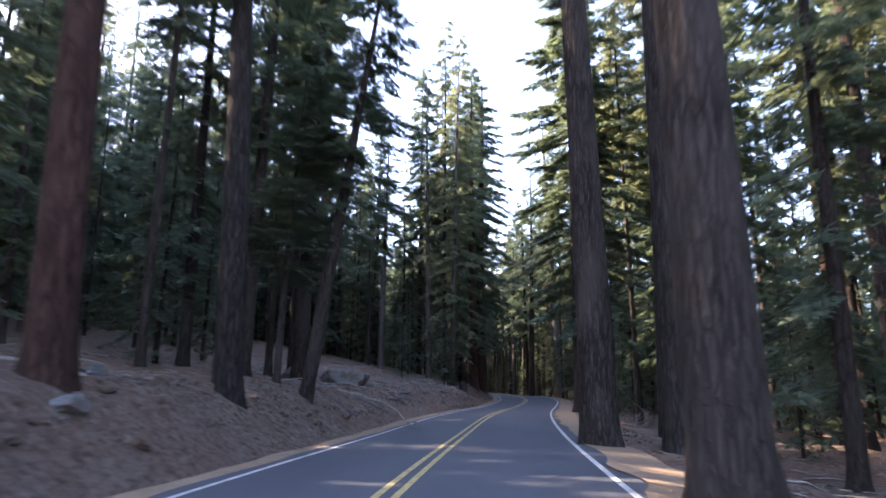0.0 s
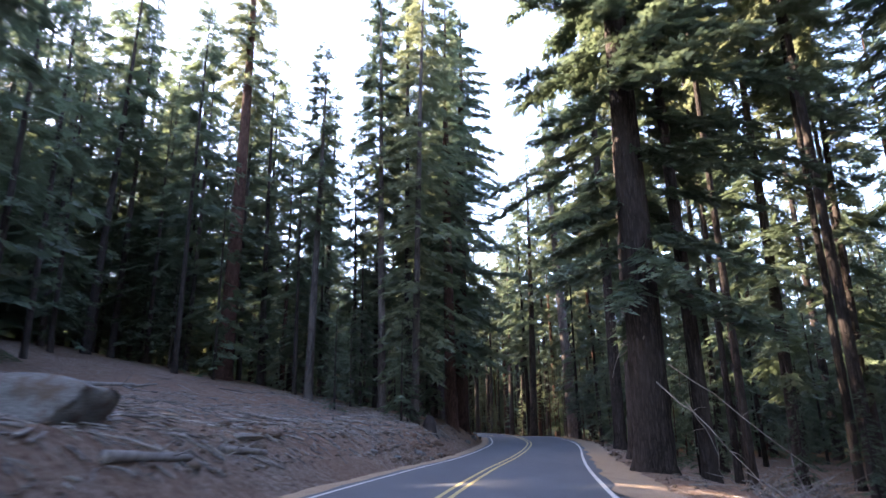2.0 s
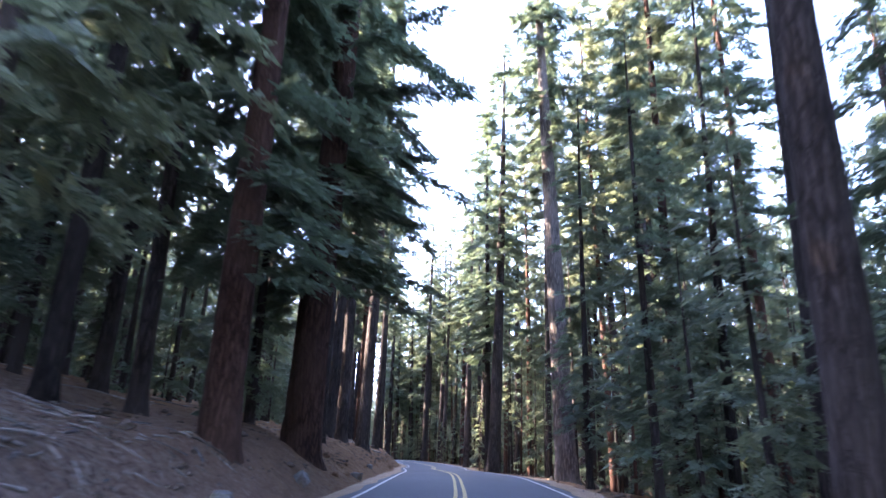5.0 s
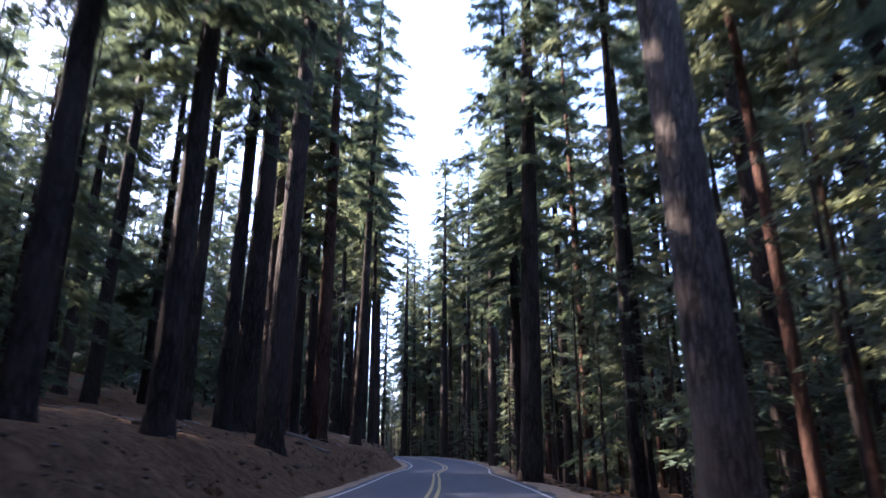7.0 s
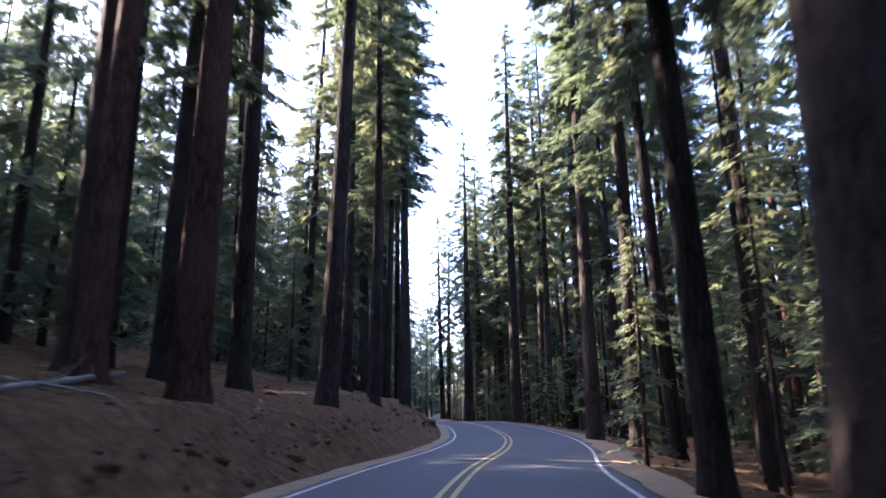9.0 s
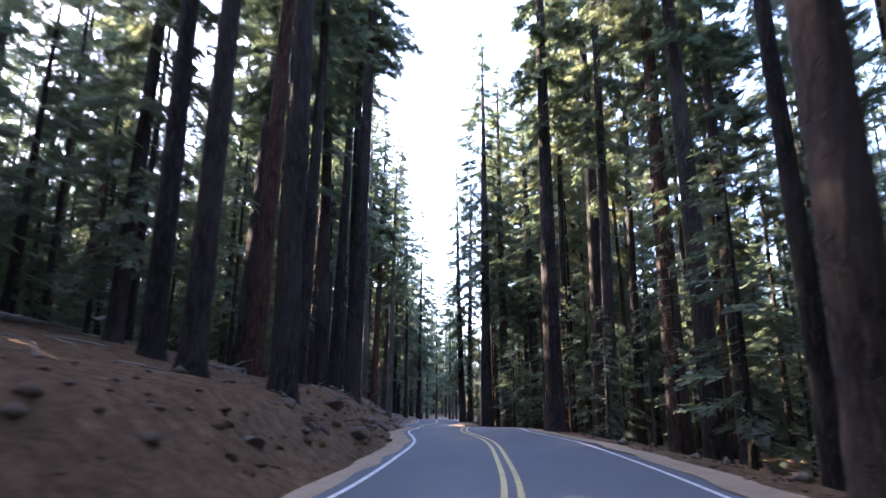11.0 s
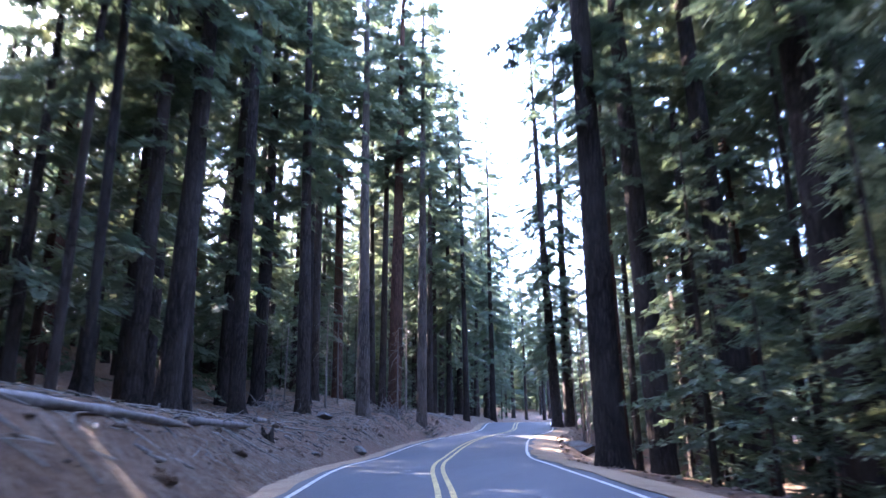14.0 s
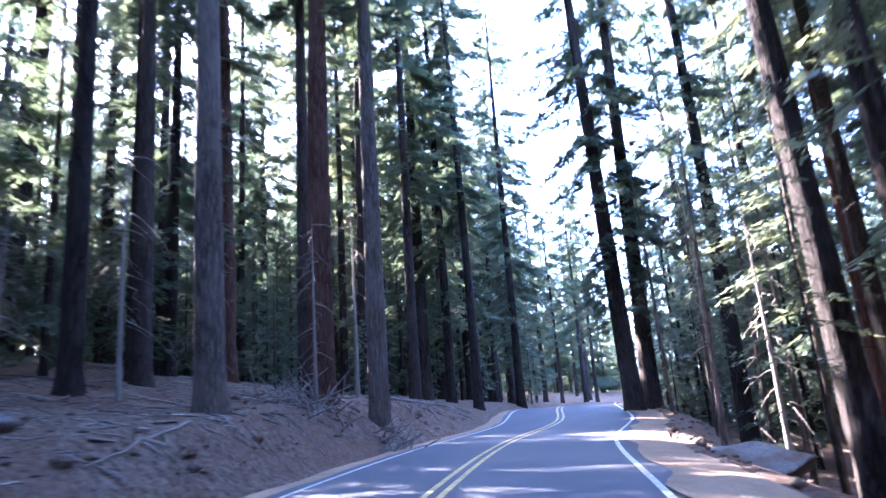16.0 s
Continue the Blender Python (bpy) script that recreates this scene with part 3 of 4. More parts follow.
tree(-24.2, 194.9, 0.34, 37, "full", variant=3)
tree(-25.7, 189.8, 0.6, 38, variant=1)
tree(-28.9, 188.1, 0.65, 38, variant=3)
tree(-12.9, 192.1, 0.25, 36)
tree(-13.6, 203.0, 0.29, 36)
tree(-14.8, 207.0, 0.4, 38, "full", variant=0)
tree(-13.4, 207.5, 0.28, 36, "full", variant=1)
tree(-14.5, 214.0, 0.3, 36, "full", variant=2)
tree(-12.2, 218.0, 0.3, 36, "full", variant=1)
tree(-17.0, 199.0, 0.29, 36)
tree(-16.0, 176.0, 0.2, 24, "mid")
tree(-19.0, 184.0, 0.22, 26, "mid")
tree(-21.0, 192.0, 0.07, 8, "young")
tree(-22.0, 201.0, 0.09, 10, "young")
tree(-14.0, 172.0, 0.36, 35)
tree(-18.8, 173.3, 0.42, 36)
tree(-20.0, 170.0, 0.22, 26, "mid")
tree(-24.0, 180.0, 0.24, 28, "mid")
tree(-26.0, 190.0, 0.09, 11, "young")
tree(-27.0, 199.0, 0.11, 13, "mid")
tree(-25.0, 203.0, 0.11, 13, "mid")
tree(-17.0, 164.0, 0.2, 24, "mid")
tree(-13.0, 160.0, 0.19, 22, "mid")
tree(-21.0, 158.0, 0.23, 27, "mid")
tree(2.2, 72.5, 0.17, 20, "mid")
tree(-14.0, 30.0, 0.15, 18, "mid")
tree(-12.5, 34.0, 0.12, 14, "mid")
tree(-17.0, 36.0, 0.17, 20, "mid")
tree(-11.0, 25.0, 0.11, 13, "mid")
tree(-15.0, 22.0, 0.14, 17, "mid")
tree(-4.0, 70.0, 0.19, 22, "mid")
tree(-8.0, 72.0, 0.2, 24, "mid")
tree(-14.0, 72.0, 0.22, 26, "mid")
tree(-18.0, 66.0, 0.19, 22, "mid")
tree(-20.0, 58.0, 0.17, 20, "mid")
tree(-3.0, 66.0, 0.12, 14, "mid")
tree(8.0, 215.0, 0.19, 22, "mid")
tree(3.5, 212.0, 0.2, 24, "mid")
tree(-13.5, 222.0, 0.2, 24, "mid")
tree(14.2, 69.0, 0.14, 16, "mid")
tree(16.0, 60.0, 0.17, 20, "mid")
tree(13.8, 74.5, 0.14, 17, "mid")
tree(17.3, 71.0, 0.19, 22, "mid")
tree(14.0, 125.1, 0.36, 36, variant=1)
tree(16.5, 133.5, 0.3, 36, variant=3)
tree(15.8, 142.2, 0.45, 38, variant=1)
tree(15.6, 148.5, 0.55, 38, variant=3)
tree(10.1, 150.6, 0.46, 39, variant=1)
tree(12.6, 154.8, 0.5, 38, variant=3)
tree(9.9, 168.7, 0.5, 38, variant=0)
tree(10.7, 160.6, 0.29, 36)
tree(14.9, 158.0, 0.29, 37)
tree(19.2, 168.0, 0.29, 36, "full")
tree(18.3, 177.0, 0.29, 36, "full")
tree(13.2, 180.0, 0.27, 36)
tree(4.1, 172.0, 0.5, 38, variant=0)
tree(5.5, 175.1, 0.48, 37, variant=2)
tree(9.5, 182.5, 0.36, 36, variant=1)
tree(-3.1, 204.0, 0.42, 38, "full", variant=0)
tree(-2.4, 205.6, 0.42, 38, "full", variant=1)
tree(1.5, 204.5, 0.4, 37, variant=2)
tree(3.1, 189.1, 0.4, 36, variant=1)
tree(4.5, 192.0, 0.25, 34)
tree(14.0, 172.0, 0.29, 35)
tree(13.2, 44.0, 0.17, 33, variant=3)
tree(15.2, 40.5, 0.2, 33, variant=3)
tree(17.5, 45.0, 0.17, 33, variant=3)
tree(18.5, 39.5, 0.18, 33, "full", variant=3)
tree(19.8, 47.5, 0.2, 33, "full", variant=3)
tree(15.9, 52.5, 0.17, 33, "full", variant=3)
tree(21.5, 42.5, 0.22, 33, variant=3)
tree(22.5, 51.0, 0.18, 33, variant=3)
tree(14.4, 47.8, 0.15, 33, variant=3)
tree(17.2, 36.0, 0.2, 33, "full", variant=3)
tree(11.8, 177.0, 0.34, 38, variant=1)
tree(8.4, 187.0, 0.34, 36, "full", variant=2)
tree(10.5, 196.0, 0.34, 37, "full", variant=2)
tree(14.0, 186.0, 0.34, 38, "full", variant=2)
tree(13.0, 203.0, 0.34, 36, "full", variant=0)
tree(6.2, 208.0, 0.34, 36, "full", variant=2)
tree(17.0, 192.0, 0.34, 38, "full", variant=2)
tree(4.2, 216.0, 0.34, 36, "full", variant=2)
tree(0.5, 222.0, 0.34, 37, "full", variant=0)
tree(19.4, 98.5, 0.07, 6, "sapling")
tree(0.3, 200.9, 0.08, 12, "sapling", pale=True)
tree(0.2, 196.6, 0.07, 11, "sapling", pale=True)
tree(0.3, 193.6, 0.09, 12, "sapling", pale=True)
tree(2.3, 192.5, 0.09, 13, "sapling", pale=True)
tree(2.7, 190.4, 0.08, 12, "sapling", pale=True)
tree(-1.4, 202.6, 0.08, 12, "sapling", pale=True)
tree(1.9, 198.6, 0.1, 14, "sapling", pale=True)
tree(19.8, 120.6, 0.08, 7, "sapling")
tree(3.2, 178.5, 0.09, 7, "sapling")
tree(5.2, 185.0, 0.1, 9, "sapling")
tree(0.3, 57.6, 0.07, 6.5, "young", variant=0)
tree(0.6, 58.6, 0.06, 5, "young", variant=2)
tree(-3.2, 62.5, 0.07, 6, "young", variant=2)
tree(-3.5, 58.0, 0.07, 6, "young")
tree(12.0, 45.5, 0.06, 5, "young")
tree(14.6, 43.2, 0.05, 4, "young")
tree(16.6, 38.2, 0.07, 6, "young")
tree(12.2, 33.4, 0.04, 3.5, "young")
tree(14.0, 30.2, 0.06, 5, "young")
tree(11.0, 28.0, 0.04, 3, "young")
tree(10.6, 31.5, 0.03, 2.6, "young")
tree(13.2, 37.4, 0.04, 3.2, "young")
tree(16.0, 34.0, 0.08, 7, "young")
tree(9.6, 24.8, 0.04, 3.4, "young")
tree(13.0, 24.0, 0.07, 6, "young")
tree(11.6, 51.5, 0.04, 3.6, "young")
tree(13.4, 53.8, 0.06, 5, "young")
tree(9.8, 20.0, 0.05, 4, "young")
tree(14.4, 49.4, 0.07, 6, "young")
tree(1.5, 72.0, 0.1, 9, "young")
tree(13.5, 62.0, 0.09, 8, "young")
tree(16.0, 72.0, 0.11, 10, "young")
tree(17.5, 78.0, 0.1, 9, "young")
tree(19.0, 80.0, 0.13, 12, "young")
tree(22.0, 90.0, 0.13, 12, "young")
tree(14.3, 66.5, 0.08, 7, "young")
tree(17.0, 101.0, 0.11, 10, "young")
tree(20.0, 110.0, 0.11, 10, "young")
tree(14.0, 112.0, 0.08, 7, "young")
tree(16.5, 128.0, 0.09, 8, "young")
tree(19.0, 140.0, 0.1, 9, "young")
tree(12.4, 146.0, 0.07, 6, "young")
tree(17.0, 152.0, 0.1, 9, "young")
tree(8.1, 175.0, 0.5, 37, variant=4)
tree(6.4, 177.0, 0.08, 7, "young")
tree(3.2, 198.0, 0.1, 9, "young")
tree(0.0, 209.0, 0.09, 8, "young")
tree(6.0, 201.0, 0.1, 9, "young")
tree(8.0, 192.0, 0.11, 10, "young")
tree(-17.0, 196.0, 0.05, 5, "young")
tree(-13.0, 196.5, 0.04, 3.5, "young")
tree(-18.0, 190.0, 0.07, 6, "young")


# the forest round about
placed = [o.matrix_world.translation.copy() for o in scene.collection.objects if o.type == "EMPTY"]


def clear(x, y, gap):
    return all((p.x - x) ** 2 + (p.y - y) ** 2 > gap * gap for p in placed)


def sun_limit(x, y):
    """Caps tree height beside the last stretch, so that the sun passes over and streaks the road."""
    along, across = -0.951 * (x + 3) + 0.309 * (y - 200), 0.309 * (x + 3) + 0.951 * (y - 200)
    return 0.57 * along - 1 if along > 11 and -20 < across < 8 else 99


deep = []
# count, first and last y, least and greatest distance from the road, sides, kind, gap
for count, y0, y1, near, far, sides, kind, gap in (
        (66, -12, 225, 10.0, 30, (-1, 1), "tall", 2.6), (74, 5, 230, 9.5, 30, (-1, 1), "mid", 2.4), (36, 0, 225, 10.0, 30, (-1, 1), "young", 2.0),
        (34, 15, 225, 7.0, 14, (1,), "mid", 2.2), (60, 44, 225, 5.6, 12, (1,), "young", 1.7), (130, 20, 225, 13.5, 30, (1,), "thicket", 2.2), (110, 60, 225, 12, 34, (-1,), "thicket", 2.4), (42, 5, 110, 20, 40, (-1,), "thicket", 2.4),
        (34, 196, 250, 5.5, 22, (1,), "thicket", 2.2), (24, 206, 250, 8, 30, (-1,), "thicket", 2.4),
        # the 30 far trees 34 to 56 m left are added to block the sun
        (26, 64, 86, 18, 42, (-1,), "far", 2.6), (12, 28, 84, 24, 46, (-1,), "far", 2.6), (30, 32, 72, 34, 56, (-1,), "far", 2.4), (16, 176, 236, 9, 24, (-1,), "tall", 2.6), (190, 0, 300, 22, 55, (-1, 1), "far", 3.0), (60, 222, 330, 6, 34, (-1, 1), "far", 3.0), (44, 184, 256, 13, 38, (-1,), "screen", 2.2), (44, 186, 240, 12, 32, (-1,), "screen", 1.9)):
    made = 0
    for _ in range(count * 30):
        if made == count:
            break
        y, d = tree_rng.uniform(y0, y1), tree_rng.uniform(near, far) * tree_rng.choice(sides)
        x = float(road_x(y)) + d
        # the open bank on the left in the first stretch stays free of trees
        if not clear(x, y, gap) or (-20 < d < 0 and 33 < y < 64) or (0 < d < 17 and 33 < y < 57):
            continue
        tall = tree_rng.uniform(*{"young": (4, 12), "mid": (12, 25), "thicket": (9, 22), "screen": (16, 34)}.get(kind, (26, 40)))
        limit = sun_limit(x, y)
        if tall > limit and (kind == "screen" or tree_rng.random() < 0.5):
            kind_here = "thicket" if kind in ("far", "thicket", "screen") else "mid" if limit > 12 else "young"
            tall = max(4.0, min(limit, 34))
        else:
            kind_here = "far" if kind == "screen" else kind
        # beside the road thin poles and bare trunks stand where elsewhere firs are green to the ground
        if 0 < d < 14 and (74 < y < 165 or 174 < y < 200):
            if kind_here == "young" and (d < 8 or int(y * 10) % 3):
                kind_here, tall = "sapling", 1.4 * tall
            elif kind_here == "mid":
                kind_here, tall = "tall", 1.7 * tall
        if d > 0 and 140 < y < 215 and kind_here == "thicket" and int(y * 10) % 2:
            kind_here, tall = "far", 1.8 * tall
        thick = 0.0088 * tall * tree_rng.uniform(0.7, 1.3) if kind != "young" and kind_here != "young" else (0.012 if kind_here == "young" else 0.008) * tall
        if kind == "mid" and kind_here == "tall":
            thick *= 0.5 if y > 170 else 0.75
        if kind_here in ("far", "thicket"):
            deep.append((x, y, tall, thick, tree_rng.random() * 6.28, tree_rng.randrange(2) + 2 * (kind_here == "thicket")))
        else:
            tree(x, y, thick, tall, kind_here, tree_rng.random() < 0.3, back=abs(d) > 13)
        placed.append(Vector((x, y, 0)))
        made += 1


# fir added to keep the sun off the trunk at (13.6, 99.2)
tree(-5.2, 105.4, 0.3, 34, "full")
# two firs added to shade the ground right of the road and close sky gaps
tree(-18.5, 191.5, 0.25, 30, "full")
tree(-27.0, 196.0, 0.28, 34, "full")
tree(-23.4, 201.6, 0.26, 34, "full", variant=0)
tree(-19.2, 205.6, 0.26, 35, "full", variant=2)
tree(-22.6, 210.2, 0.28, 36, "full", variant=0)
tree(-26.2, 207.4, 0.28, 36, "full", variant=1)
# second fir added on the sun's side to shade that same trunk
tree(-13.5, 108.2, 0.32, 36, "full")


def mesh_arrays(me):
    co, lo, sz = np.empty(len(me.vertices) * 3), np.empty(len(me.loops), int), np.empty(len(me.polygons), int)
    me.vertices.foreach_get("co", co)
    me.loops.foreach_get("vertex_index", lo)
    me.polygons.foreach_get("loop_total", sz)
    starts = np.concatenate([[0], np.cumsum(sz)[:-1]])
    return co.reshape(-1, 3), [lo[starts[sz == k][:, None] + np.arange(k)] for k in (3, 4) if (sz == k).any()]


def deep_forest(crown):
    """The trees deep in the forest: crowns (or trunks) of many trees in one mesh."""
    sources = [mesh_arrays(me) for me in (FAR + THICKET if crown else STEMS * 2)]
    chunks = []
    for x, y, tall, thick, spin, k in deep:
        co, faces = sources[k]
        c, s = math.cos(spin), math.sin(spin)
        size = np.array((tall / (20 if k > 1 else 34),) * 3 if crown else (thick, thick, tall))
        at = (co * size) @ np.array([[c, s, 0], [-s, c, 0], [0, 0, 1]]) + (x, y, float(land(x, y)) - 0.15)
        for n, f in enumerate(faces):
            chunks.append((at if n == 0 else np.zeros((0, 3)), f if n == 0 else f - len(at)))
    return joined("deep_forest", chunks, NEEDLES if crown else BARK)


tagged(new("deep_forest", deep_forest(True)), "dense conifer crowns deep in the forest", "forest", kind="stuff")
tagged(new("deep_forest_trunks", deep_forest(False)), "close-standing conifer trunks deep in the forest", "forest", kind="stuff")


def woods_mesh(name, seed, count):
    """The far woods: many simple conifers, each a thin stem with tiers of drooping boughs."""
    r = np.random.RandomState(seed)
    chunks = []
    for _ in range(count):
        y = r.uniform(-60, 420)
        d = (32 + 78 * r.rand() ** 1.3) * r.choice((-1, 1)) if y < 300 else r.uniform(-130, 130)
        x = float(road_x(min(y, 330))) + d
        z, tall = float(land(x, y)), r.uniform(24, 38) if r.rand() < 0.15 else min(r.uniform(22, 38), max(9.0, sun_limit(x, y)))
        chunks.append(stick_arrays([(x, y, z - 0.3), (x, y, z + tall)], [0.3, 0.04], 4))
        m = 54
        u = r.rand(m) ** 1.1
        a = r.rand(m) * 6.283
        ln = (1 - u) * 4.0 * (0.6 + 0.6 * r.rand(m)) + 0.5
        h = z + tall * (0.08 + 0.9 * u)
        out = np.stack([np.cos(a), np.sin(a), -0.35 + 0.3 * u], -1)
        side = np.stack([-np.sin(a), np.cos(a), r.normal(0, 0.3, m)], -1)
        base = np.stack([x + 0 * u, y + 0 * u, h], -1)
        tip = base + out * ln[:, None]
        mid = base + out * (0.6 * ln)[:, None]
        w = (0.41 * ln)[:, None]
        chunks.append((np.stack([base, mid + side * w, tip, mid - side * w], 1).reshape(-1, 3), np.arange(4 * m).reshape(-1, 4)))
    return joined(name, chunks, NEEDLES)


tagged(new("distant_woods", woods_mesh("distant_woods", 91, 2300)), "dense dark conifer woods in the distance", "woods", kind="stuff")


# ---- fallen wood, rocks and litter on the banks ----


def rock_material(name, earth):
    n = Nodes(name)
    s, m = n.noise(24, 6, 0.7), n.noise(2.2, 5, 0.6)
    col = n.ramp(s, (0.3, (0.065, 0.063, 0.06)), (0.55, (0.16, 0.156, 0.15)), (0.8, (0.3, 0.293, 0.285)))
    col = n.mix(n.ramp(m, (0.45 - earth, (0, 0, 0)), (0.65 - earth, (0.85, 0.85, 0.85))), col, (0.095, 0.062, 0.04))
    n.bump(n.math("ADD", s, n.math("MULTIPLY", m, 2.0)), 0.7, 0.03)
    return n.done(col, 0.9, 0.15)


ROCK, EARTHY = rock_material("grey_granite", 0.0), rock_material("earth_stained_granite", 0.2)
loose = np.random.RandomState(12)


def rock(x, y, w, deep, high, sunk=0.3, label="weathered grey granite boulder on the bank", material=ROCK):
    """A rough stone: a ball pressed flat by random planes."""
    bm = bmesh.new()
    bmesh.ops.create_icosphere(bm, subdivisions=4 if w > 0.45 else 3, radius=1)
    cuts = [(Vector(loose.normal(0, 1, 3)).normalized(), loose.uniform(0.45, 0.82)) for _ in range(15)]
    for v in bm.verts:
        for nrm, lim in cuts:
            over = v.co.dot(nrm) - lim
            if over > 0:
                v.co -= nrm * over * 0.97
        seat = Vector((x, y, 0))
        v.co += v.co.normalized() * (0.07 * noise.noise(v.co * 2.5 + seat) + 0.035 * noise.noise(v.co * 7 + seat) + 0.015 * noise.noise(v.co * 17))
        v.co = Vector((v.co.x * w * 0.62, v.co.y * deep * 0.62, v.co.z * high * 0.62))
    me = bpy.data.meshes.new("boulder")
    bm.to_mesh(me)
    bm.free()
    me.materials.append(material)
    me.shade_smooth()
    ob = new("boulder", me)
    ob.matrix_world = pose(x, y, float(land(x, y)) + high * (0.45 - sunk), 0, 0, loose.uniform(0, 360))
    return tagged(ob, label, "boulder", "boulders on the banks")


def log(x, y, long, thick, turn, label="grey weathered fallen log on the forest floor", stubs=4):
    """A fallen trunk lying on the slope, with broken limb stubs."""
    root = new("fallen_log")
    p, n = [], 14
    a = radians(turn)
    for k in range(n):
        u = (k / (n - 1) - 0.5) * long
        px, py = x + math.cos(a) * u, y + math.sin(a) * u + 0.04 * math.sin(u * 1.3)
        p.append((px, py, float(land(px, py))))
    # a straight stem through the highest ground that it touches
    p = np.array(p)
    u = np.linspace(-0.5, 0.5, n)
    fit_z = np.polyval(np.polyfit(u, p[:, 2], 1), u)
    p[:, 2] = fit_z + thick * 0.30
    rad = thick / 2 * (1 - 0.35 * np.linspace(0, 1, n)) * (1 + loose.normal(0, 0.04, n))
    c, f = stick_arrays(p, rad, 10)
    c += loose.normal(0, 0.035 * thick, c.shape)
    ends = [(c, f)]
    me = joined("stem", ends, DEAD)
    bm = bmesh.new()
    bm.from_mesh(me)
    bmesh.ops.holes_fill(bm, edges=[e for e in bm.edges if e.is_boundary])
    bm.to_mesh(me)
    bm.free()
    me.shade_smooth()
    stem = new("stem", me)
    stem.parent = root
    for _ in range(stubs):
        k = loose.randint(2, n - 2)
        d = np.array([loose.normal(0, 1), loose.normal(0, 1), loose.uniform(0.2, 1.0)])
        d /= np.linalg.norm(d)
        ln = loose.uniform(0.2, 0.7)
        s = new("limb_stub", joined("limb_stub", [stick_arrays([p[k], p[k] + d * ln * 0.6, p[k] + d * ln + (0, 0, 0.03)], [thick * 0.12, thick * 0.08, thick * 0.03], 5)], DEAD))
        s.parent = root
    return tagged(root, label, "log", "fallen logs")


def stump(x, y, radius, high, label="broken dark tree stump with a jagged top"):
    bm = bmesh.new()
    sides, rings = 16, 8
    rows = []
    ph = loose.uniform(0, 6, 3)
    for k in range(rings):
        h = k / (rings - 1)
        row = []
        for s in range(sides):
            a = 6.2832 * s / sides
            r = radius * (1 + 0.5 * (1 - h) ** 4 + 0.1 * math.sin(5 * a + ph[0]) * (1 - 0.6 * h)) * (1 - 0.12 * h)
            top = high * (0.75 + 0.25 * math.sin(2 * a + ph[1]) + 0.12 * math.sin(7 * a + ph[2])) if k == rings - 1 else high * h * 0.75
            row.append(bm.verts.new((r * math.cos(a), r * math.sin(a), top)))
        rows.append(row)
    for lo, hi in zip(rows, rows[1:]):
        for s in range(sides):
            bm.faces.new((lo[s], lo[(s + 1) % sides], hi[(s + 1) % sides], hi[s]))
    heart = bm.verts.new((0, 0, high * 0.55))
    for s in range(sides):
        bm.faces.new((rows[-1][s], rows[-1][(s + 1) % sides], heart))
    me = bpy.data.meshes.new("stump")
    bm.to_mesh(me)
    bm.free()
    me.materials.append(BARK)
    me.shade_smooth()
    ob = new("tree_stump", me)
    ob.matrix_world = pose(x, y, float(np.min(land(x + radius * np.array([1.3, -1.3, 0, 0]), y + radius * np.array([0, 0, 1.3, -1.3])))) - 0.05)
    return tagged(ob, label, "stump")


rock(-4.7, 32.4, 3.2, 2.0, 1.1, sunk=0.2, label="large flat grey granite boulder in the duff")
rock(-6.8, 30.2, 2.8, 1.7, 0.8, sunk=0.2, label="large flat grey granite boulder in the duff")
rock(-6.2, 36.0, 1.3, 0.9, 0.7)
rock(-8.6, 31.5, 1.0, 0.8, 0.5)
rock(-5.2, 9.2, 0.5, 0.4, 0.35)
rock(-6.3, 11.9, 0.5, 0.3, 0.3)
rock(4.8, 67.3, 0.7, 0.5, 0.5)
rock(5.6, 74.5, 0.5, 0.5, 0.4)
rock(2.4, 51.4, 0.35, 0.3, 0.3)
rock(4.2, 62.8, 0.5, 0.4, 0.35)
rock(1.5, 49.6, 0.5, 0.4, 0.3)
rock(1.7, 49.9, 0.35, 0.3, 0.22)
rock(1.3, 49.3, 0.4, 0.3, 0.25)
rock(0.8, 45.7, 0.35, 0.3, 0.22)
rock(0.1, 44.1, 0.3, 0.3, 0.2)
rock(2.1, 49.8, 0.3, 0.25, 0.2)
rock(-2.2, 36.2, 0.9, 0.5, 0.22)
rock(1.5, 49.4, 0.45, 0.35, 0.22)
rock(1.3, 48.5, 0.4, 0.3, 0.2)
rock(1.9, 50.4, 0.35, 0.3, 0.2)
# these two sunken rocks stand in for dark shadow patches on the bank
rock(4.4, 131.3, 0.9, 0.6, 0.5, sunk=0.62, label="earth-stained rock standing in for a shadow patch on the duff bank", material=EARTHY)
rock(4.1, 135.0, 0.7, 0.5, 0.35, sunk=0.6, label="earth-stained rock standing in for a shadow patch on the duff bank", material=EARTHY)
for spot in ((5.1, 131.2, 0.55, 0.4, 0.4), (5.0, 132.3, 0.5, 0.4, 0.35), (4.9, 134.7, 0.8, 0.55, 0.5), (5.1, 135.4, 0.45, 0.4, 0.3),
             (4.4, 137.6, 0.7, 0.5, 0.45), (3.9, 139.6, 0.6, 0.5, 0.4), (3.2, 141.7, 0.95, 0.6, 0.55), (3.6, 142.4, 0.6, 0.45, 0.4),
             (3.3, 144.0, 0.5, 0.4, 0.35), (2.5, 145.6, 0.8, 0.6, 0.5), (1.9, 148.6, 0.7, 0.5, 0.45), (2.0, 150.2, 0.5, 0.4, 0.3), (5.6, 127.4, 0.5, 0.4, 0.3)):
    rock(*spot, sunk=0.58, label="brown earth-covered rock half buried in the cut bank", material=EARTHY)
rock(-5.8, 174.8, 0.75, 0.5, 0.32, label="pale flat stone at the foot of the bank")
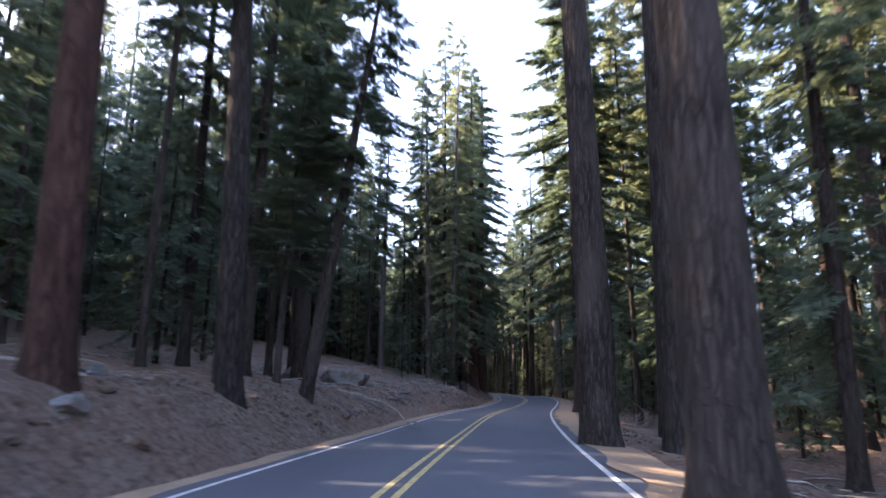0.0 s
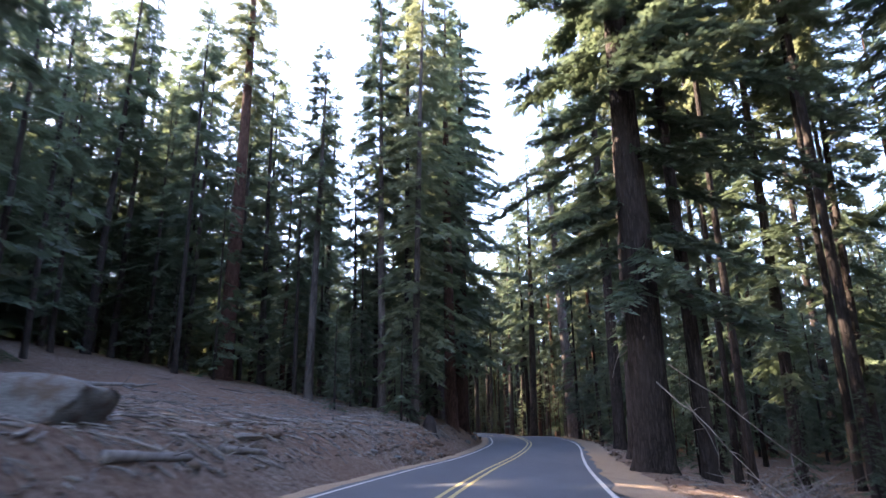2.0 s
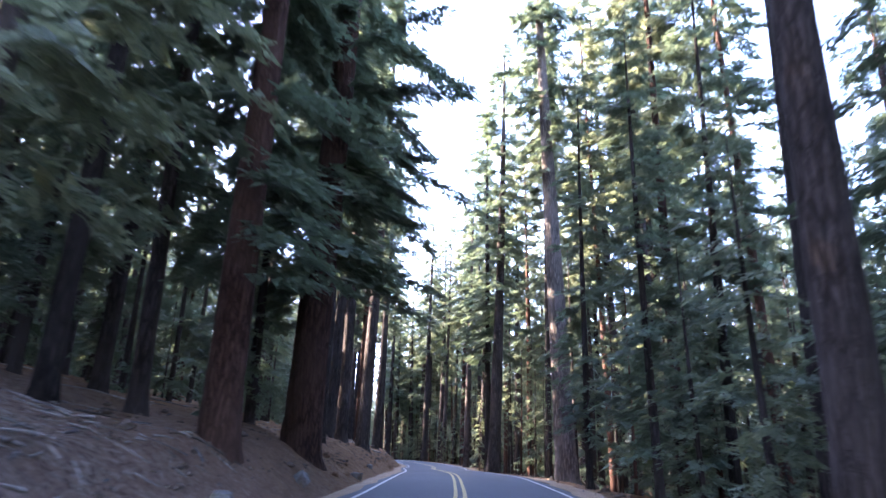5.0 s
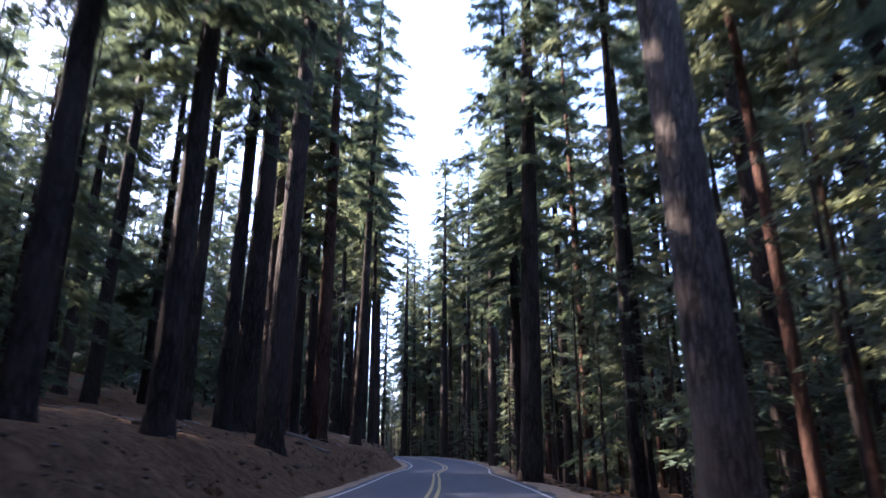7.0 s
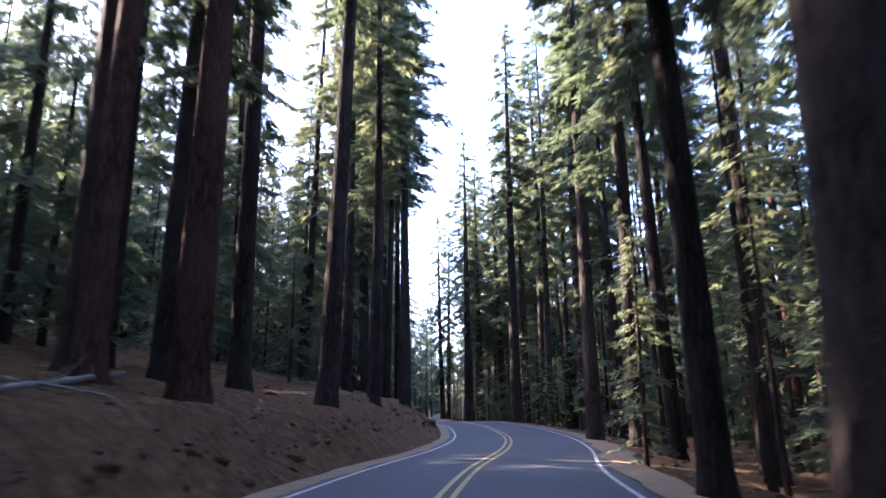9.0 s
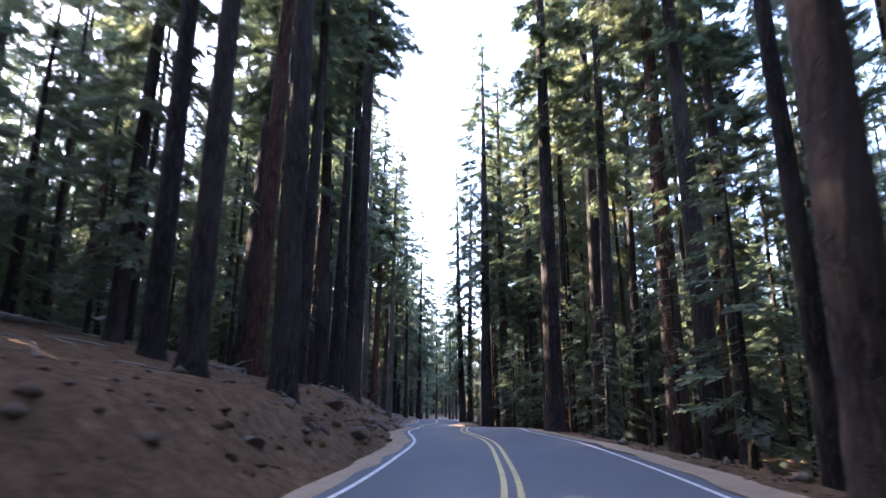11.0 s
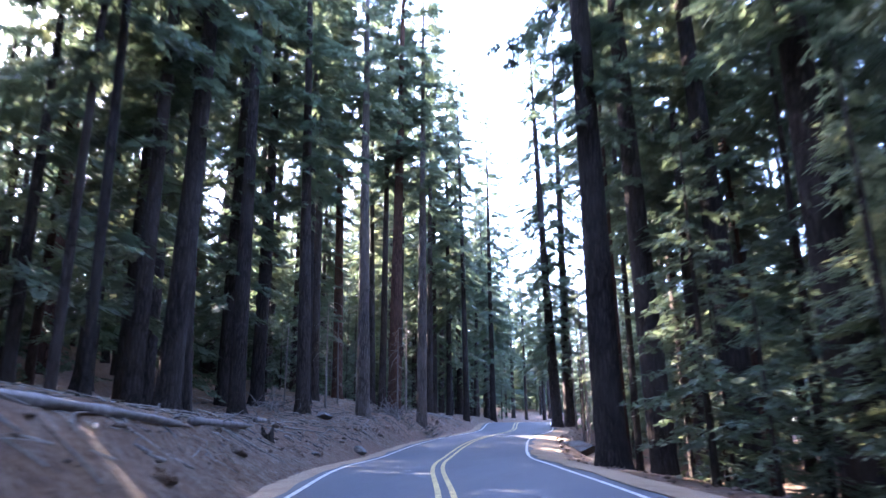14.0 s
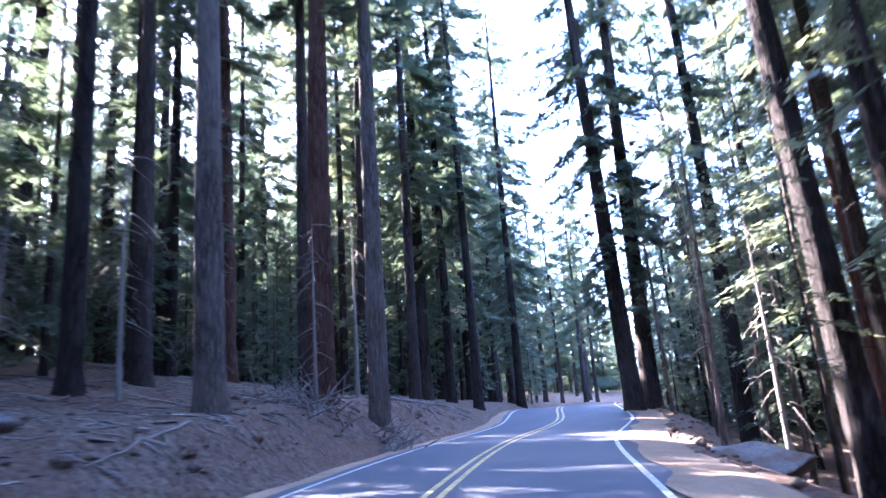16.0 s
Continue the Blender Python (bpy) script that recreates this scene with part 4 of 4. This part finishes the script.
rock(-10.0, 179.3, 1.0, 0.7, 0.4, label="pale flat stone at the foot of the bank")
rock(-4.4, 169.2, 0.3, 0.25, 0.22)
rock(5.7, 80.5, 0.5, 0.4, 0.3)
log(-2.3, 31.6, 2.4, 0.2, 82)
log(-7.3, 31.1, 9.0, 0.16, -50, label="long bleached fallen trunk across the bank")
log(-2.9, 27.4, 2.0, 0.14, 52, label="long bleached fallen trunk across the bank")
log(-1.9, 35.4, 1.7, 0.2, 73)
log(-10.8, 46.7, 3.6, 0.22, 82)
log(-3.4, 44.2, 1.9, 0.15, -20)
log(-10.8, 49.8, 4.6, 0.14, 98)
log(-3.3, 51.2, 1.6, 0.14, 98)
log(-1.5, 55.9, 2.6, 0.12, -28)
log(-0.3, 53.1, 1.7, 0.1, 62)
log(0.6, 47.6, 2.1, 0.12, 75)
log(-2.1, 50.9, 0.8, 0.2, 38)
log(-9.9, 37.9, 9.0, 0.2, -80)
log(-4.9, 124.6, 9.0, 0.22, 106)
log(2.9, 102.6, 8.6, 0.16, -53)
log(2.3, 106.0, 9.0, 0.18, -66)
log(-7.4, 137.2, 8.4, 0.26, 113, label="grey logs lying stacked on the slope")
log(-4.4, 164.9, 5.8, 0.2, 114, label="long grey fallen log lying on the slope")
log(-11.2, 198.5, 6.6, 0.16, 90, label="sunlit pale fallen branch wood beside the road")
log(-8.5, 172.1, 1.1, 0.22, 107)
log(-2.2, 158.5, 6.5, 0.2, 104)
stump(-4.8, 167.2, 0.2, 0.55)
stump(1.9, 56.0, 0.38, 1.3, "broken dark stump with a splintered top beside the road")
stump(2.8, 187.4, 0.33, 3.2, "tall broken dark snag with a jagged splintered top")
rock(0.6, 187.6, 2.7, 1.6, 1.0, sunk=0.5, label="grey granite boulder beside the sandy road shoulder")


def dead_branch(start, end, thick, sag=0.25, label="bleached bare dead branch leaning from a trunk to the ground"):
    """A bare pale branch that leans from a trunk down to the ground, with a few side twigs."""
    s, e = np.array(start, float), np.array(end, float)
    e[2] += float(land(e[0], e[1]))
    s[2] += float(land(s[0], s[1]))
    q = np.linspace(0, 1, 8)[:, None]
    p = s + (e - s) * q + np.array([0, 0, sag]) * np.sin(np.pi * q)
    p[1:-1] += loose.normal(0, 0.07, (6, 3))
    root = new("dead_branch", joined("dead_branch", [stick_arrays(p, thick * (1 - 0.7 * q[:, 0]), 6)], BLEACHED))
    for k in (3, 5):
        d = np.array([loose.normal(0, 0.5), loose.normal(0, 0.5), loose.uniform(-0.3, 0.4)])
        twig = new("twig", joined("twig", [stick_arrays([p[k], p[k] + d * 0.5, p[k] + d + (0, 0, -0.1)], [thick * 0.5, thick * 0.35, thick * 0.15], 4)], BLEACHED))
        twig.parent = root
    return tagged(root, label, "branch", "dead branches")


for spot in (((8.6, 39.2, 2.5), (9.2, 34.6, 0.03), 0.02), ((9.1, 39.5, 3.1), (11.7, 35.4, 0.03), 0.018), ((9.2, 38.8, 2.0), (10.6, 39.8, 0.05), 0.02),
             ((8.6, 39.9, 3.9), (8.0, 41.6, 2.9), 0.03), ((11.4, 49.6, 2.2), (12.9, 50.8, 0.05), 0.03), ((14.7, 83.9, 5.2), (14.1, 84.3, 4.6), 0.02),
             ((-3.8, 24.2, 0.45), (-0.8, 23.8, 0.06), 0.05), ((-1.3, 22.5, 0.1), (-0.8, 22.2, 0.25), 0.04)):
    dead_branch(*spot)
for spot in (((-0.3, 134.9, 0.06), (1.9, 134.2, 0.06), 0.04), ((2.4, 134.6, 0.06), (3.9, 137.4, 0.05), 0.035), ((3.0, 136.4, 0.06), (3.5, 139.0, 0.05), 0.03),
             ((1.6, 133.4, 0.05), (2.5, 133.0, 0.05), 0.03), ((2.0, 141.6, 0.06), (1.3, 144.8, 0.06), 0.04), ((3.4, 112.2, 0.06), (4.6, 109.4, 0.05), 0.035),
             ((3.1, 103.2, 0.06), (4.9, 104.4, 0.05), 0.035), ((-7.6, 176.0, 0.06), (-6.4, 172.6, 0.06), 0.03), ((-9.2, 182.6, 0.06), (-8.0, 179.4, 0.06), 0.035)):
    dead_branch(*spot, 0.03, "bleached bare branch lying on the bank")


def brush_heap(x, y, wide, high, seed):
    """A tangled heap of dead branches, each a bent stick of its own."""
    r = np.random.RandomState(seed)
    root = new("brush_heap")
    root.matrix_world = pose(x, y, float(land(x, y)))
    origin = np.array([x, y, float(land(x, y))])
    for _ in range(38):
        a, q = r.uniform(0, 6.283), r.rand() ** 0.6 * wide
        base = np.array([x + math.cos(a) * q, y + math.sin(a) * q, 0])
        base[2] = float(land(base[0], base[1])) - 0.03
        lean = np.array([-math.cos(a) * 0.5, -math.sin(a) * 0.5, 0]) + np.append(r.normal(0, 0.55, 2), r.uniform(0.05, 0.6))
        end = base + lean / np.linalg.norm(lean) * high * r.uniform(0.5, 1.15)
        mid = (base + end) / 2 + np.append(r.normal(0, 0.12, 2), r.uniform(0, 0.18))
        t = r.uniform(0.014, 0.04)
        branch = new("branch", joined("branch", [stick_arrays(np.array([base, mid, end]) - origin, [t, 0.8 * t, 0.3 * t], 5)], DEAD))
        branch.parent = root
    return tagged(root, "tangled heap of dead branches at the foot of the trunks", "brush heap", "brush heaps")


brush_heap(10.6, 36.2, 1.4, 1.5, 206)
brush_heap(12.6, 39.6, 1.5, 1.7, 207)
brush_heap(-10.3, 188.4, 1.2, 1.7, 201)
brush_heap(-8.7, 190.3, 0.9, 1.3, 202)
brush_heap(-12.4, 178.6, 1.2, 1.6, 204)
brush_heap(-11.2, 189.0, 1.3, 1.8, 205)


def litter_mesh(name, seed, count, spots, length, thick, material):
    """Twigs and sticks strewn over the ground, lying on it."""
    r = np.random.RandomState(seed)
    chunks = []
    for _ in range(count):
        y0, y1, d0, d1 = spots[r.randint(len(spots))]
        y, d = r.uniform(y0, y1), r.uniform(d0, d1)
        x, yy = (float(v) for v in on_road(y, d))
        ln, a = r.uniform(*length) * r.uniform(0.4, 1), r.uniform(0, 6.283)
        u = np.linspace(-0.5, 0.5, 4) * ln
        bend = r.normal(0, 0.06) * ln * (1 - 4 * (u / ln) ** 2)
        px, py = x + np.cos(a) * u - np.sin(a) * bend, yy + np.sin(a) * u + np.cos(a) * bend
        t = r.uniform(*thick)
        z = land(px, py) + t * 0.6
        z = np.maximum(z, np.linspace(z[0], z[-1], 4)) + np.linspace(0, 1, 4) * r.uniform(0, 0.12) * ln * (r.rand() < 0.3)
        chunks.append(stick_arrays(np.stack([px, py, z], -1), t * np.array([1, 0.9, 0.7, 0.4]), 3))
    return joined(name, chunks, material)


LEFT_FLOOR = [(4, 64, -20, -4.6), (24, 64, -16, -4.4), (135, 215, -18, -4.4), (150, 205, -14, -4.2), (155, 205, -16, -4.2)]
BARE_BANK = [(66, 140, -16, -6.5)]
RIGHT_FLOOR = [(0, 60, 5, 14), (60, 215, 4.8, 16)]
tagged(new("twig_litter", litter_mesh("twig_litter", 31, 5500, LEFT_FLOOR + RIGHT_FLOOR[:1], (0.25, 1.1), (0.008, 0.022), BLEACHED)),
       "pale grey twigs strewn over the needle duff", "twigs", kind="stuff")
tagged(new("stick_litter", litter_mesh("stick_litter", 32, 750, LEFT_FLOOR + BARE_BANK + RIGHT_FLOOR, (0.9, 3.2), (0.014, 0.038), BLEACHED)),
       "bleached fallen branches strewn over the ground", "branches", kind="stuff")


tagged(new("wood_chips", litter_mesh("wood_chips", 34, 1900, [(20, 64, -15, -4.3), (22, 60, -9, -4.1), (24, 58, -12, -4.1), (150, 205, -12, -4.2)], (0.15, 0.7), (0.018, 0.05), DEAD)),
       "broken grey bark and wood chips scattered over the bank", "wood chips", kind="stuff")
tagged(new("bleached_chips", litter_mesh("bleached_chips", 35, 1200, [(20, 64, -15, -4.3), (24, 58, -9, -4.1), (152, 205, -12, -4.2)], (0.15, 0.6), (0.016, 0.045), BLEACHED)),
       "pale broken pieces of dry wood scattered over the bank", "wood chips", kind="stuff")


def dead_tree(x, y, high, seed):
    """A dead young tree: a thin pale stem hung with bare drooping twigs."""
    root = new("dead_tree")
    root.matrix_world = pose(x, y, float(land(x, y)) - 0.1, 0, 0, seed * 77)
    stem = new("trunk", trunk_mesh("trunk", seed, DEAD, 8, 16))
    stem.scale = (0.011 * high, 0.011 * high, high)
    stem.parent = root
    tangle = snag_mesh("dead_limb_tangle", seed, high, 0.2, 0.95, 34, 1.1, 1.3, 2.2)
    tangle.materials[0] = BLEACHED
    twigs = new("dead_limb_tangle", tangle)
    twigs.parent = root
    tagged(twigs, "pale grey bare drooping twigs", kind="stuff")
    return tagged(root, "dead young tree with pale bare drooping twigs", "dead tree", "dead young trees")


for k, (x, y, high) in enumerate(((-11.5, 185.7, 9), (-12.6, 184.0, 6.5), (-14.0, 182.0, 5), (-10.2, 188.6, 6), (-12.1, 194.4, 8), (19.6, 98.0, 3.5), (-14.6, 189.0, 6),
                                  (1.6, 189.6, 7), (0.4, 196.0, 8))):
    dead_tree(x, y, high, 101 + k)


def sand_mound(y0, y1, d0, d1, high):
    """A long low heap of sand on the road's shoulder."""
    u, v = np.meshgrid(np.linspace(0, 1, 26), np.linspace(0, 1, 60))
    x, y = on_road(y0 + (y1 - y0) * v, d0 + (d1 - d0) * u)
    swell = np.sin(np.pi * u) ** 0.8 * np.sin(np.pi * v) ** 0.7
    lumps = 1 + 0.25 * ripple(2.1 * x, 1.6 * y) + 0.12 * ripple(6 * x, 5 * y)
    z = land(x, y) - 0.06 + (high + 0.1) * swell * lumps
    co = np.stack([x, y, z], -1).reshape(-1, 3)
    i = (np.arange(59)[:, None] * 26 + np.arange(25)).ravel()
    me = bpy.data.meshes.new("sand_mound")
    me.from_pydata(co.tolist(), [], np.stack([i, i + 1, i + 27, i + 26], -1).tolist())
    me.materials.append(SHOULDER)
    me.shade_smooth()
    return tagged(new("sand_mound", me), "long low mound of tan gravel on the road shoulder", "mound")


sand_mound(174.5, 186.0, 3.2, 4.5, 0.09)


def rubble_mesh(name, seed, count, spots, size, material):
    """Broken angular lumps of rock and hard earth lying half sunk in the bank."""
    r = np.random.RandomState(seed)
    bm = bmesh.new()
    bmesh.ops.create_icosphere(bm, subdivisions=2, radius=1)
    base = np.array([v.co[:] for v in bm.verts])
    tri = np.array([[v.index for v in f.verts] for f in bm.faces])
    bm.free()
    chunks = []
    for _ in range(count):
        y0, y1, d0, d1 = spots[r.randint(len(spots))]
        x, y = (float(v) for v in on_road(r.uniform(y0, y1), r.uniform(d0, d1)))
        c = base * (1 + r.normal(0, 0.05, (len(base), 1)))
        for _ in range(9):
            nrm = r.normal(0, 1, 3)
            nrm /= np.linalg.norm(nrm)
            c = c - nrm * np.maximum(c @ nrm - r.uniform(0.35, 0.75), 0)[:, None]
        s, a = r.uniform(*size) * r.uniform(0.5, 1), r.uniform(0, 6.283)
        c = c * s * np.array([1.3, 0.9, 0.65]) @ np.array([[math.cos(a), math.sin(a), 0], [-math.sin(a), math.cos(a), 0], [0, 0, 1]])
        chunks.append((c + (x, y, float(land(x, y)) - 0.02 * s), tri))
    return joined(name, chunks, material)


tagged(new("rubble", rubble_mesh("rubble", 41, 210, [(33, 55, -6.5, -3.4), (44, 54, -4.6, -3.3), (44, 54, -4.6, -3.3), (4, 24, -6, -3.8)], (0.12, 0.36), GROUND)),
       "broken brown rocks and clods along the foot of the bank", "rubble", kind="stuff")
tagged(new("rubble", rubble_mesh("rubble", 42, 150, [(70, 124, -4.6, -3.5), (126, 152, -4.8, -3.4), (126, 152, -4.8, -3.4), (155, 200, -5.0, -3.6)], (0.1, 0.3), GROUND)),
       "brown clods and half-buried stones in the cut bank", "rubble", kind="stuff")


def pebble_mesh(name, seed, count):
    r = np.random.RandomState(seed)
    chunks = []
    base = np.array([(1, 0, 0), (0, 1, 0), (-1, 0, 0), (0, -1, 0), (0, 0, 1), (0, 0, -1)], float)
    tri = np.array([(0, 1, 4), (1, 2, 4), (2, 3, 4), (3, 0, 4), (1, 0, 5), (2, 1, 5), (3, 2, 5), (0, 3, 5)])
    for _ in range(count):
        y = r.uniform(0, 205)
        d = -4.2 - 5 * r.rand() ** 2 if r.rand() < 0.7 else 3.9 + 1.6 * r.rand()
        x, yy = (float(v) for v in on_road(y, d))
        s = r.uniform(0.02, 0.10) * (1 + 1.5 * (r.rand() < 0.06))
        c = base * r.uniform(0.6, 1.3, (6, 1)) * s * np.array([1, 1, 0.65])
        a = r.uniform(0, 6.283)
        c = c @ np.array([[math.cos(a), math.sin(a), 0], [-math.sin(a), math.cos(a), 0], [0, 0, 1]])
        chunks.append((c + (x, yy, float(land(x, yy)) + 0.15 * s), tri))
    return joined(name, chunks, EARTHY)


tagged(new("loose_stones", pebble_mesh("loose_stones", 33, 2600)), "small loose stones along the road edges", "stones", kind="stuff")
